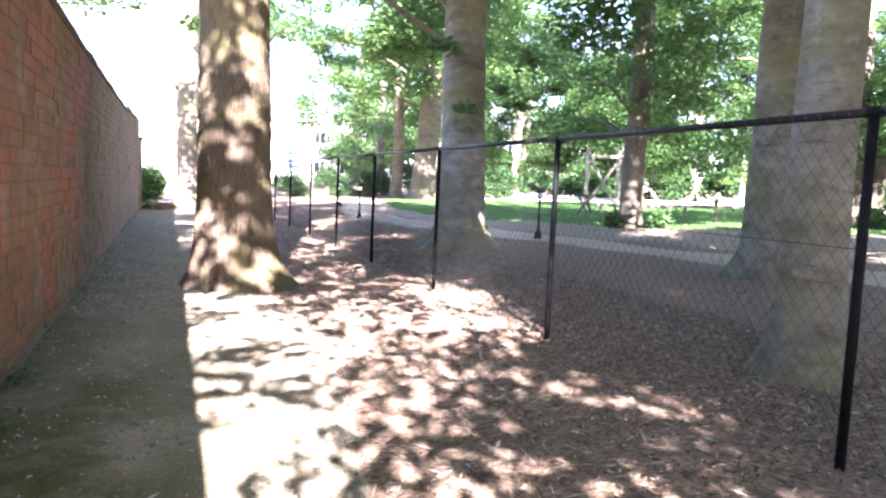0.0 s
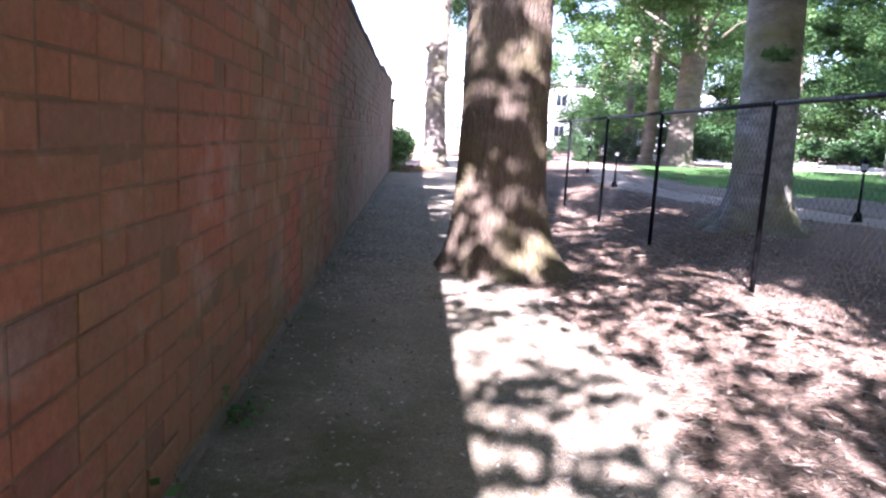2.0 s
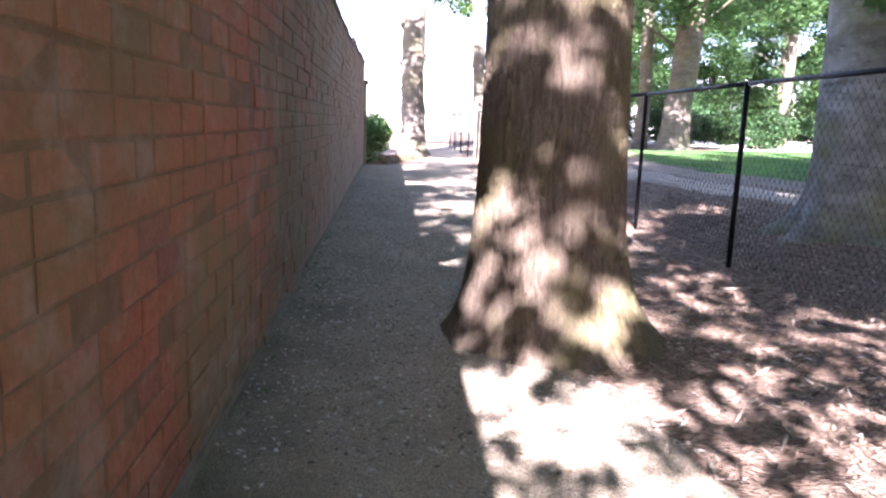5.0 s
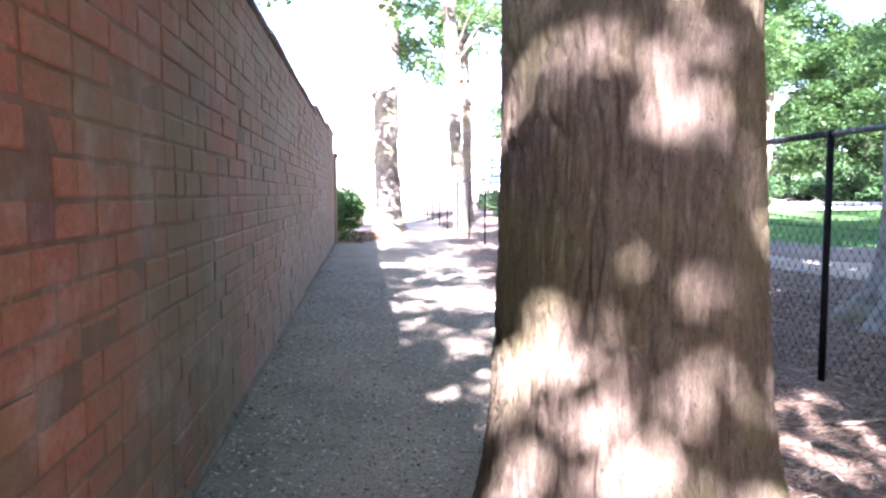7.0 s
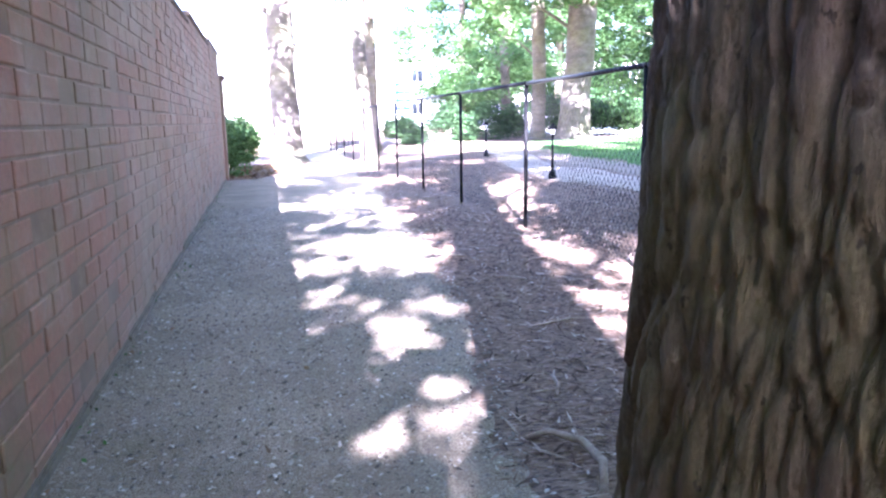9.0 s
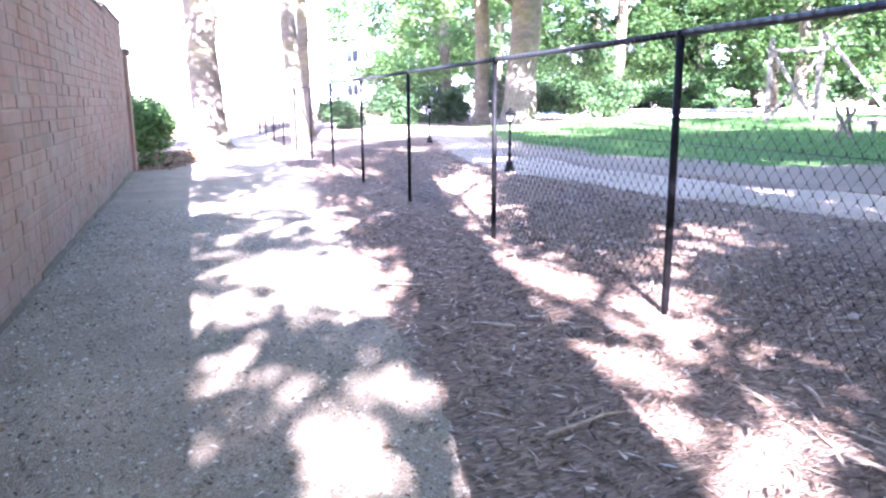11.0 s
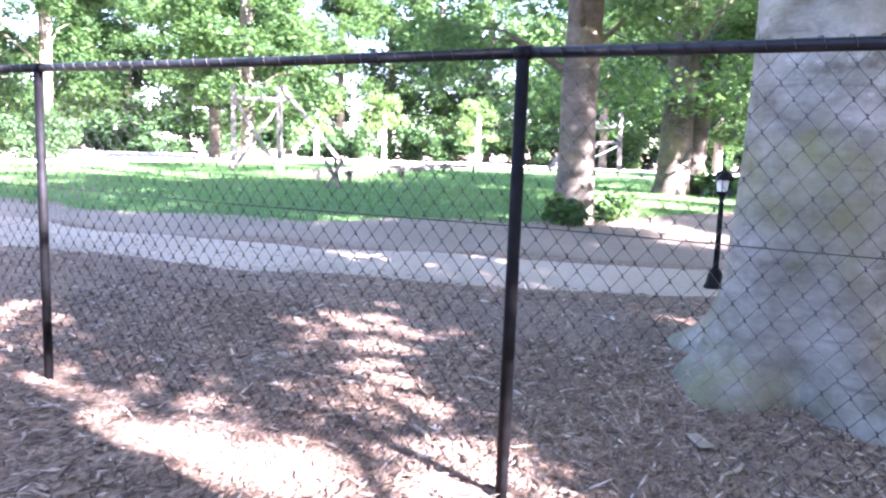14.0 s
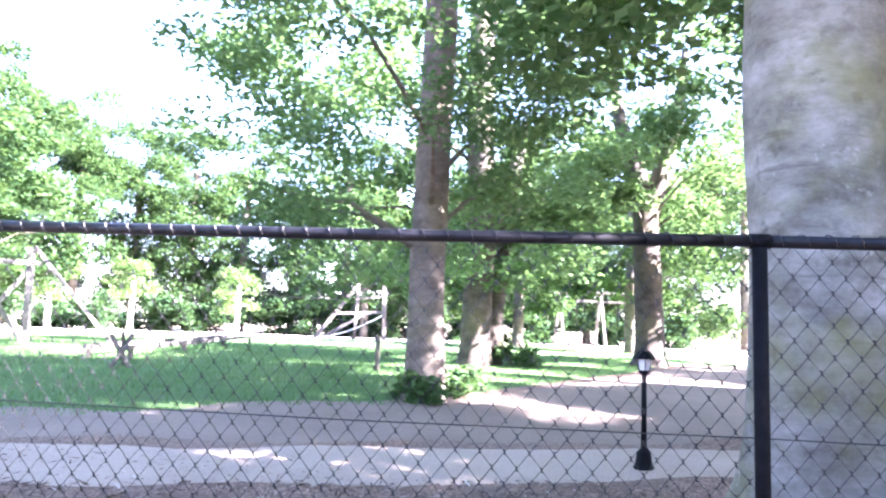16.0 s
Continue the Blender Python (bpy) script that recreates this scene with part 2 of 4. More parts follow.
M_HEDGE = make_leaf("hedge_leaf", (0.028, 0.065, 0.03), (0.055, 0.11, 0.048), (0.09, 0.16, 0.07), 0.35)
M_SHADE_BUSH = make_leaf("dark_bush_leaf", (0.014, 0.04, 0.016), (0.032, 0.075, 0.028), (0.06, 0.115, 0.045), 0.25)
M_GRASS = make_leaf("grass_blade", (0.05, 0.135, 0.045), (0.085, 0.2, 0.065), (0.15, 0.26, 0.085), 0.4)
M_DRY = make_plain("dry_leaf", (0.10, 0.06, 0.03), (0.24, 0.15, 0.075), 30, 0.8, 0, 0.2)
M_FURROW = make_furrowed()
M_BEECH = make_smooth("smooth_grey_bark", (0.078, 0.074, 0.056), (0.15, 0.142, 0.112), (0.235, 0.225, 0.19), 0.8)
M_BEECH_OLD = make_smooth("mottled_old_beech_bark", (0.078, 0.077, 0.06), (0.165, 0.16, 0.137), (0.29, 0.283, 0.26), 0.85)
M_BARK = make_smooth("brown_bark", (0.06, 0.05, 0.04), (0.115, 0.097, 0.08), (0.18, 0.155, 0.13), 0.4)
M_BARK_DARK = make_smooth("dark_brown_bark", (0.035, 0.03, 0.025), (0.07, 0.06, 0.05), (0.115, 0.10, 0.085), 0.4)
M_BLACK = make_plain("black_coated_steel", (0.003, 0.003, 0.0035), (0.009, 0.009, 0.0105), 20, 0.6, 0.0, 0.08, 0.15)
M_RAIL = make_plain("worn_black_rail", (0.005, 0.005, 0.006), (0.013, 0.013, 0.016), 20, 0.4, 0.0, 0.22, 0.1)
M_WIRE = make_plain("dark_coated_wire", (0.006, 0.0065, 0.0065), (0.016, 0.017, 0.017), 30, 0.4, 0.0, 0.45, 0.1)
M_WOOD = make_plain("weathered_wood", (0.075, 0.068, 0.06), (0.15, 0.136, 0.118), 12, 0.85, 0, 0.2, 0.5)
# Darker tone stands in for tree shade on the zip-line frame
M_TIMBER = make_plain("shade_toned_timber", (0.1, 0.092, 0.08), (0.18, 0.168, 0.15), 12, 0.85, 0, 0.2, 0.5)
M_WHITE = make_plain("white_paint", (0.70, 0.70, 0.68), (0.82, 0.82, 0.80), 3, 0.6, 0, 0.3)
M_PANE = make_plain("dark_window_glass", (0.03, 0.04, 0.05), (0.06, 0.075, 0.09), 2, 0.08, 0, 0.6, 0.0)
M_BLUE = make_plain("blue_panel", (0.03, 0.13, 0.42), (0.05, 0.19, 0.55), 2, 0.4)
M_ROOF = make_plain("grey_roof", (0.10, 0.10, 0.105), (0.2, 0.2, 0.2), 2, 0.8)
M_FROST = make_plain("frosted_lamp_glass", (0.62, 0.62, 0.60), (0.78, 0.78, 0.76), 5, 0.25, 0, 0.5)
def make_grit():
    n = Nodes("grit_stone")
    c = n.ramp(n.chance(), (0.0, (0.1, 0.085, 0.07)), (0.45, (0.22, 0.195, 0.16)), (0.75, (0.37, 0.33, 0.275)), (1.0, (0.56, 0.52, 0.45)))
    return n.done(n.mix(0.3, c, n.ramp(n.noise(120, 3), (0.3, 0.3), (0.7, 0.7)), "OVERLAY"), 0.9, spec=0.15)


M_STONE = make_grit()
M_STICK = make_plain("pale_stick", (0.22, 0.17, 0.125), (0.42, 0.35, 0.28), 25, 0.85, 0, 0.2)

# ---- helpers for shapes ----
rng = np.random.default_rng(7)


def rise(x, y):
    """Height of the ground: level along the footpath, rising gently past the fence."""
    x, y = np.asarray(x, float), np.asarray(y, float)
    s = np.maximum(x - 2.75, 0)
    z = 0.7 * (1 - np.exp(-s / 10.2))
    z = z + 0.05 * np.exp(-((x - 3.25) ** 2 / 0.16 + (y - 13.6) ** 2 / 1.1)) + 0.05 * np.exp(-((x - 3.5) ** 2 / 0.3 + (y - 11.3) ** 2 / 0.8))
    bumpy = np.clip((x - 1.2) / 1.0, 0, 1) * np.clip((12 - x) / 4, 0, 1)
    z = z + bumpy * 0.014 * (np.sin(x * 2.9 + 1.7 * np.sin(y * 1.3)) + np.sin(y * 2.3 + 0.9 * x))
    return z


def low(x, y):
    return float(rise(x, y))


def mesh_of(name, verts, faces, smooth=False):
    """A mesh from arrays; faces all of one size, or a list of lists."""
    me = bpy.data.meshes.new(name)
    verts = np.asarray(verts, np.float32)
    if isinstance(faces, np.ndarray):
        k = faces.shape[1]
        me.vertices.add(len(verts))
        me.vertices.foreach_set("co", verts.ravel())
        me.loops.add(faces.size)
        me.loops.foreach_set("vertex_index", faces.astype(np.int32).ravel())
        me.polygons.add(len(faces))
        me.polygons.foreach_set("loop_start", np.arange(0, faces.size, k, dtype=np.int32))
        me.update(calc_edges=True)
    else:
        me.from_pydata([tuple(map(float, v)) for v in verts], [], faces)
        me.update()
    if smooth:
        me.polygons.foreach_set("use_smooth", [True] * len(me.polygons))
    return me


def thing(name, label, category, group="", kind="", at=(0, 0, 0)):
    ob = new(name)
    ob.location = at
    ob.empty_display_size = 0.1
    return tagged(ob, label, category, group, kind)


def part(name, shape, material, parent=None, label=""):
    """Links a mesh or a bmesh as one mesh object under a thing or a part."""
    if isinstance(shape, bmesh.types.BMesh):
        me = bpy.data.meshes.new(name)
        shape.to_mesh(me)
        shape.free()
        shape = me
    if not shape.materials:
        shape.materials.append(material)
    ob = new(name, shape)
    ob.parent = parent
    if label:
        ob["label"] = label
    return ob


def tube(points, radii, sides=8, cap=True):
    """Vertices and quads of a tapered tube along points."""
    pts = [Vector(p) for p in points]
    verts, faces = [], []
    ref = Vector((0.31, 0.77, 0.55))
    for i, p in enumerate(pts):
        d = (pts[min(i + 1, len(pts) - 1)] - pts[max(i - 1, 0)]).normalized()
        u = d.cross(ref).normalized() if abs(d.dot(ref)) < 0.98 else d.cross(Vector((1, 0, 0))).normalized()
        w = d.cross(u)
        for k in range(sides):
            a = 2 * math.pi * k / sides
            verts.append(p + (u * math.cos(a) + w * math.sin(a)) * radii[i])
    for i in range(len(pts) - 1):
        for k in range(sides):
            a, b = i * sides + k, i * sides + (k + 1) % sides
            faces.append([a, b, b + sides, a + sides])
    if cap:
        faces.append(list(range(sides))[::-1])
        faces.append([(len(pts) - 1) * sides + k for k in range(sides)])
    return verts, faces


def tube_mesh(name, points, radii, sides=8, smooth=True):
    v, f = tube(points, radii, sides)
    return mesh_of(name, v, f, smooth)


def joined(name, pieces, smooth=False):
    verts, faces = [], []
    for v, f in pieces:
        o = len(verts)
        verts.extend(v)
        faces.extend([[i + o for i in q] for q in f])
    return mesh_of(name, verts, faces, smooth)


def box(x0, x1, y0, y1, z0, z1, bevel=0.0):
    bm = bmesh.new()
    bmesh.ops.create_cube(bm, size=1)
    bmesh.ops.transform(bm, matrix=Matrix.LocRotScale(((x0 + x1) / 2, (y0 + y1) / 2, (z0 + z1) / 2), None, (x1 - x0, y1 - y0, z1 - z0)), verts=bm.verts)
    if bevel:
        bmesh.ops.bevel(bm, geom=bm.edges[:], offset=bevel, segments=2, affect="EDGES")
    return bm


def beam(a, b, w, h=None):
    """A squared beam between two points."""
    a, b = Vector(a), Vector(b)
    bm = box(-w / 2, w / 2, -(h or w) / 2, (h or w) / 2, 0, (b - a).length, min(w, h or w) * 0.12)
    bmesh.ops.transform(bm, matrix=Matrix.Translation(a) @ (b - a).to_track_quat("Z", "Y").to_matrix().to_4x4(), verts=bm.verts)
    return bm


def lathe(profile, sides=14):
    """A turned shape round z from (radius, height) pairs."""
    verts = [(r * math.cos(2 * math.pi * k / sides), r * math.sin(2 * math.pi * k / sides), z) for r, z in profile for k in range(sides)]
    faces = [[i * sides + k, i * sides + (k + 1) % sides, (i + 1) * sides + (k + 1) % sides, (i + 1) * sides + k] for i in range(len(profile) - 1) for k in range(sides)]
    faces += [list(range(sides))[::-1], [(len(profile) - 1) * sides + k for k in range(sides)]]
    return verts, faces


def leaves(name, centres, size, flat=0.6, long=1.5):
    """A mesh of many small folded leaves."""
    c = np.asarray(centres, float)
    n = len(c)
    up = rng.normal(0, 1, (n, 3))
    up[:, 2] = np.abs(up[:, 2]) + flat * 2
    up /= np.linalg.norm(up, axis=1)[:, None]
    a = np.cross(up, rng.normal(0, 1, (n, 3)))
    a /= np.linalg.norm(a, axis=1)[:, None] + 1e-9
    b = np.cross(up, a)
    s = (size * rng.uniform(0.6, 1.3, n))[:, None]
    v = np.stack([c - a * s * long / 2, c + b * s * 0.45 - up * s * 0.10 - a * s * 0.1, c + a * s * long / 2 - up * s * 0.22, c - b * s * 0.45 - up * s * 0.10 - a * s * 0.1], 1).reshape(-1, 3)
    i = np.arange(n)[:, None] * 4
    f = np.concatenate([i + [[0, 1, 2]], i + [[0, 2, 3]]], 1).reshape(-1, 3)
    return mesh_of(name, v, f)


def clump_points(centres, radii, count, flat=0.55):
    """Points scattered in flattened clumps."""
    centres, radii = np.asarray(centres, float), np.asarray(radii, float)
    pick = rng.choice(len(centres), count, p=radii ** 2 / (radii ** 2).sum())
    d = rng.normal(0, 1, (count, 3))
    d /= np.linalg.norm(d, axis=1)[:, None]
    d *= (rng.uniform(0, 1, count) ** 0.45)[:, None]
    d[:, 2] *= flat
    d[:, 2] -= 0.25 * (d[:, 0] ** 2 + d[:, 1] ** 2)
    return centres[pick] + d * radii[pick][:, None]


def trunk_mesh(height, radius, flare, lean=(0, 0), lobes=6, lobe=0.16, sides=40, step=0.12, furrow=0.0, seed=0.0, taper=0.012, spread=0.45, foot_at=(0, 0)):
    """A trunk that stands on the origin: flared foot with root lobes, slight sway, furrows or swellings."""
    zs, z = [], -0.12
    while z < height:
        zs.append(z)
        z += step if z < 2.8 else step * 5
    zs.append(height)
    verts = []
    for z in zs:
        h = max(z, 0)
        r0 = radius * (1 - taper * h)
        foot = (flare - radius) * (0.32 * math.exp(-h / (1.7 * spread)) + 0.68 * math.exp(-h / (0.42 * spread)))
        cx = foot_at[0] * math.exp(-h / 0.5) + lean[0] * h + 0.05 * math.sin(h * 0.7 + seed) * min(h / 3, 1)
        cy = foot_at[1] * math.exp(-h / 0.5) + lean[1] * h + 0.05 * math.cos(h * 0.6 + seed * 2) * min(h / 3, 1)
        for k in range(sides):
            a = 2 * math.pi * k / sides
            ca, sa = math.cos(a), math.sin(a)
            w = 1 + lobe * math.exp(-h / 0.5) * (math.sin(a * lobes + seed + 0.6 * math.sin(2 * a)) + 0.5 * math.sin(a * (lobes + 3) + 2 * seed))
            r = r0 + foot * w + 0.03 * radius * noise.noise((ca * 1.2, sa * 1.2, h * 0.9 + seed * 7)) * 3
            if furrow:
                wx = 0.014 * noise.noise((ca * 2.4, sa * 2.4, h * 1.6 + seed)) + 0.007 * noise.noise((ca * 7, sa * 7, h * 6))
                wz = 0.07 * noise.noise((ca * 3 + 5, sa * 3, h * 0.9))
                px, py, pz = ca * r0 - sa * wx, sa * r0 + ca * wx, h + wz
                near = noise.voronoi((px * 25, py * 25, pz * 5.2))[0]
                fine = noise.voronoi((px * 46, py * 46, pz * 15 + 7))[0]
                deep = 0.55 + 0.75 * noise.noise((ca * 5, sa * 5, h * 2.6 + 9))
                crack = max(0.0, 1 - (near[1] - near[0]) / 0.18) ** 0.8
                flake = max(0.0, 1 - (fine[1] - fine[0]) / 0.16)
                r += furrow * (0.3 * (0.5 - near[0]) - min(max(deep, 0.12), 1.0) * crack - 0.42 * flake + 0.16 * noise.noise((px * 55, py * 55, pz * 18)))
            verts.append((cx + r * ca, cy + r * sa, z))
    n = len(zs)
    i, k = np.meshgrid(np.arange(n - 1), np.arange(sides), indexing="ij")
    k2 = (k + 1) % sides
    f = np.stack([i * sides + k, i * sides + k2, (i + 1) * sides + k2, (i + 1) * sides + k], -1).reshape(-1, 4)
    return mesh_of("trunk", verts, f, True)


def tree(x, y, label, radius, flare, height, bark, leaf=None, clumps=(), count=8000, size=0.1, lean=(0, 0), limbs=8, category="tree", group="", **shape):
    """A tree with a trunk, limbs and a crown of separate leaves. clumps: (x, y, z, radius) from the foot."""
    t = thing("tree", label, category, group, at=(x, y, low(x, y)))
    part("trunk", trunk_mesh(height, radius, flare, lean, **shape), bark, t)
    clumps = list(clumps)
    for j in range(min(limbs, len(clumps))):
        c = Vector(clumps[j * len(clumps) // max(1, min(limbs, len(clumps)))][:3])
        z0 = min(max(c.z * 0.72, 1.6), height * 0.93)
        s = Vector((lean[0] * z0, lean[1] * z0, z0))
        mid = s.lerp(c, 0.5) + Vector((0, 0, 0.12 * (c - s).length))
        r = radius * 0.17 * (1 - 0.6 * z0 / height) + 0.012
        part("limb", tube_mesh("limb", [s, s.lerp(mid, 0.5) + Vector((0, 0, 0.04)), mid, mid.lerp(c, 0.5), c], [r, r * 0.8, r * 0.55, r * 0.35, r * 0.15], 7), bark, t)
    if clumps:
        part("crown", leaves("crown", clump_points([c[:3] for c in clumps], [c[3] for c in clumps], count), size), leaf, t)
    return t


def crown(n, inner, outer, z0, z1, r, seed, away=None, bias=1.0):
    """Clumps round a trunk between two heights."""
    g = np.random.default_rng(seed)
    out = []
    for _ in range(n):
        a = g.uniform(0, 2 * math.pi)
        z = z0 + (z1 - z0) * g.uniform(0, 1) ** bias
        full = math.sin(math.pi * min(max((z - z0 + 1.0) / (z1 - z0 + 2.0), 0), 1)) ** 0.5
        d = inner + (outer - inner) * math.sqrt(g.uniform(0, 1)) * full
        if away and math.cos(a) * away[0] + math.sin(a) * away[1] > 0.3:
            d *= 0.55
        out.append((d * math.cos(a), d * math.sin(a), z - 0.25 * d * g.uniform(0, 1), r * g.uniform(0.6, 1.4)))
    return out


# ---- ground ----
def axis(*stretches):
    v = []
    for a, b, s in stretches:
        v.extend(np.arange(a, b, s))
    return np.array(v + [stretches[-1][1]])


def grid(xs, ys, height):
    X, Y = np.meshgrid(xs, ys, indexing="ij")
    v = np.stack([X, Y, height(X, Y)], -1).reshape(-1, 3)
    i, j = np.meshgrid(np.arange(len(xs) - 1), np.arange(len(ys) - 1), indexing="ij")
    a = i * len(ys) + j
    return v, np.stack([a, a + len(ys), a + len(ys) + 1, a + 1], -1).reshape(-1, 4)


v, f = grid(axis((-900, -60, 120), (-60, -3, 6), (-3, 10, 0.2), (10, 60, 2), (60, 900, 120)), axis((-900, -60, 120), (-60, -8, 4), (-8, 32, 0.2), (32, 80, 2), (80, 900, 120)), rise)
tagged(part("ground", mesh_of("ground", v, f, True), M_MULCH), "brown bark mulch and bare earth under the trees", "ground", kind="structure")


def sheet(name, ys, left, right, lift, material, label, category, nx=10, wob=0.06, seed=0.0):
    """A strip of surfacing between two wandering edges, laid on the ground, with its rim let in."""
    verts = []
    for y in ys:
        wl = wob * (noise.noise((y * 0.9, seed, 0)) + 0.6 * noise.noise((y * 4.1, seed, 3)) + 0.4 * noise.noise((y * 11.0, seed, 3)))
        wr = wob * (noise.noise((y * 0.8, seed, 7)) + 0.6 * noise.noise((y * 4.3, seed, 9)) + 0.5 * noise.noise((y * 11.0, seed, 9)))
        a, b = left(y) + wl, right(y) + wr
        for k in range(nx + 1):
            x = a + (b - a) * k / nx
            rim = k in (0, nx) or y in (ys[0], ys[-1])
            verts.append((x, y, low(x, y) + (-0.03 if rim else lift)))
    m = nx + 1
    i, k = np.meshgrid(np.arange(len(ys) - 1), np.arange(nx), indexing="ij")
    a = i * m + k
    f = np.stack([a, a + 1, a + m + 1, a + m], -1).reshape(-1, 4)
    return tagged(part(name, mesh_of(name, verts, f, True), material), label, category, kind="structure")


def curve(*knots):
    ys, xs = [k[0] for k in knots], [k[1] for k in knots]
    return lambda y: float(np.interp(y, ys, xs))


path_edge = curve((-8, 0.6), (1, 0.66), (2.5, 0.82), (3.8, 1.02), (4.9, 1.3), (6, 1.12), (7, 0.85), (8, 0.75), (9.8, 0.82), (10.5, 0.98), (11.5, 1.21), (13, 1.39), (15.6, 1.66), (19.7, 2.05), (23.9, 2.15), (28, 2.4), (34, 2.9), (44, 4))
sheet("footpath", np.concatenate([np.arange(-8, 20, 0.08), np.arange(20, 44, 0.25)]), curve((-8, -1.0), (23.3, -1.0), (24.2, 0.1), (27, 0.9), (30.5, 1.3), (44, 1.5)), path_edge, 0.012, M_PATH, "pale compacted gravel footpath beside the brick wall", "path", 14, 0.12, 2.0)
sheet("gravel_walk", np.arange(-12, 46, 0.5), curve((-12, 9.5), (5, 7.6), (9, 6.9), (11.2, 6.45), (12.47, 6.15), (14.15, 5.62), (15.4, 5.4), (17.3, 5.03), (18.2, 4.85), (20, 4.75), (23.9, 5.3), (27.3, 6.35), (34, 7.0), (46, 5.0)), curve((-12, 11.2), (5, 9.1), (9, 8.4), (12.6, 7.45), (15.2, 6.85), (16, 6.6), (18.85, 6.38), (22.4, 6.3), (27, 7.4), (32.5, 8.8), (46, 10)), 0.014, M_GRAVEL, "pale grey gravel walk curving along the lawn", "path", 8, 0.10, 5.0)
sheet("dirt_verge", np.arange(-12, 33, 0.5), curve((-12, 11.1), (5, 9.0), (9, 8.3), (12.6, 7.35), (15.2, 6.75), (18.85, 6.28), (22.4, 6.2), (27, 7.3), (33, 8.7)), curve((-12, 26), (5, 24), (9, 21), (11, 16), (13.5, 11.5), (16, 10.2), (18, 8.4), (22, 7.4), (33, 9)), 0.007, M_DIRT, "bare trodden earth between gravel walk and lawn", "earth", 14, 0.15, 8.0)
sheet("sand", np.concatenate([np.arange(-20, 75, 1.5)]), curve((-20, 30), (8, 32), (20, 28), (30, 18), (33, 10), (75, 10)), curve((-20, 70), (75, 70)), 0.010, M_SAND, "bright pale sand of the play area", "sand", 12, 0.2, 11.0)
lawn_near = curve((5, 24), (9, 21), (11, 16), (13.5, 11.4), (14.8, 9.3), (16, 8.8), (17.8, 7.4), (22, 6.9), (27, 7.6), (33.5, 9.4))
lawn_far = curve((5, 40), (10, 44), (18, 40), (25, 36), (31, 31), (33.5, 24))
sheet("lawn", np.arange(5, 33.6, 0.5), lawn_near, lawn_far, 0.022, M_LAWN, "green mown lawn in tree shade", "lawn", 30, 0.35, 14.0)

# ---- trees ----
# Second crown, 13 m further on, is unseen foliage added to shade far trunks
big = tree(0.63, 7.95, "massive old tree with deeply furrowed brown bark beside the footpath", 0.365, 0.64, 9.0, M_FURROW, M_LEAF,
           crown(26, 1.5, 5.0, 6.5, 12.0, 1.2, 3) + [(p[0] - 1.0, p[1] + 13.0, p[2], p[3]) for p in crown(36, 0.4, 3.4, 6.2, 9.0, 0.8, 33)], 19000, 0.14, lobes=7, lobe=0.06, sides=720, step=0.011, furrow=0.017, seed=1.3, spread=0.5, foot_at=(0.10, 0.08))
# Second crown, to the south, is unseen foliage added to shade this trunk
tree(4.72, 11.48, "large smooth grey beech tree with flared roots behind the fence", 0.374, 0.73, 11.0, M_BEECH_OLD, M_LEAF,
     crown(60, 1.2, 5.2, 4.6, 10.0, 0.9, 5) + [(p[0] - 1.2, p[1] - 4.4, p[2], p[3]) for p in crown(24, 0.2, 1.7, 5.2, 8.0, 0.7, 36)] + [(-0.25, -0.62, 2.35, 0.2), (0.35, -0.7, 2.7, 0.24), (0.75, -0.45, 2.5, 0.26), (0.9, -0.6, 3.2, 0.35), (-0.6, -0.5, 3.3, 0.3)], 50000, 0.11, lean=(0.0, 0.0), lobes=5, lobe=0.4, sides=84, step=0.05, seed=2.1, spread=0.4)
# Offset clumps are unseen foliage added to shade the large beech and mulch
tree(3.88, 3.42, "slender mossy grey beech tree close behind the fence", 0.19, 0.33, 10.0, M_BEECH, M_LEAF,
     crown(56, 0.6, 3.6, 4.4, 8.5, 0.85, 6) + [(p[0] - 1.2, p[1] + 2.2, p[2], p[3]) for p in crown(20, 0.1, 1.5, 5.2, 7.6, 0.6, 38)] + [(-1.5, -0.5, 6.5, 0.55), (-1.3, -0.3, 6.1, 0.5), (-1.7, -0.2, 7.0, 0.5), (-1.2, 0.0, 6.8, 0.5)], 40000, 0.11, lobes=5, lobe=0.3, sides=56, step=0.05, seed=4.0, spread=0.4, lean=(0.004, 0.012))
tree(6.96, 6.76, "tall grey beech tree with pale smooth bark", 0.34, 0.6, 11.0, M_BEECH, M_LEAF,
     crown(60, 1.0, 5.2, 4.5, 10.0, 0.9, 7), 36000, 0.11, lobes=6, lobe=0.2, sides=48, step=0.08, seed=5.5, spread=0.35)
tree(10.35, 14.45, "brown-barked tree with ivy at its foot on the lawn edge", 0.25, 0.33, 9.5, M_BARK, M_LEAF,
     crown(96, 0.6, 4.2, 2.7, 9.5, 0.6, 8, away=(0.2, -1.0), bias=1.4), 29000, 0.066, lobes=5, lobe=0.15, sides=36, step=0.1, seed=6.0)
# Offset second crown is added to keep sun off the zip-line frame
twin = tree(17.1, 14.22, "dark two-stemmed tree with low drooping foliage", 0.34, 0.45, 9.0, M_BARK_DARK, M_LEAF,
            crown(110, 0.8, 5.8, 2.3, 10.5, 0.75, 9, away=(0.3, -1.0), bias=1.5) + [(p[0] - 1.6, p[1] + 3.6, p[2], p[3]) for p in crown(24, 0.3, 2.4, 6.0, 8.6, 0.8, 35)], 25000, 0.11, lobes=5, lobe=0.15, sides=32, step=0.15, seed=7.0)
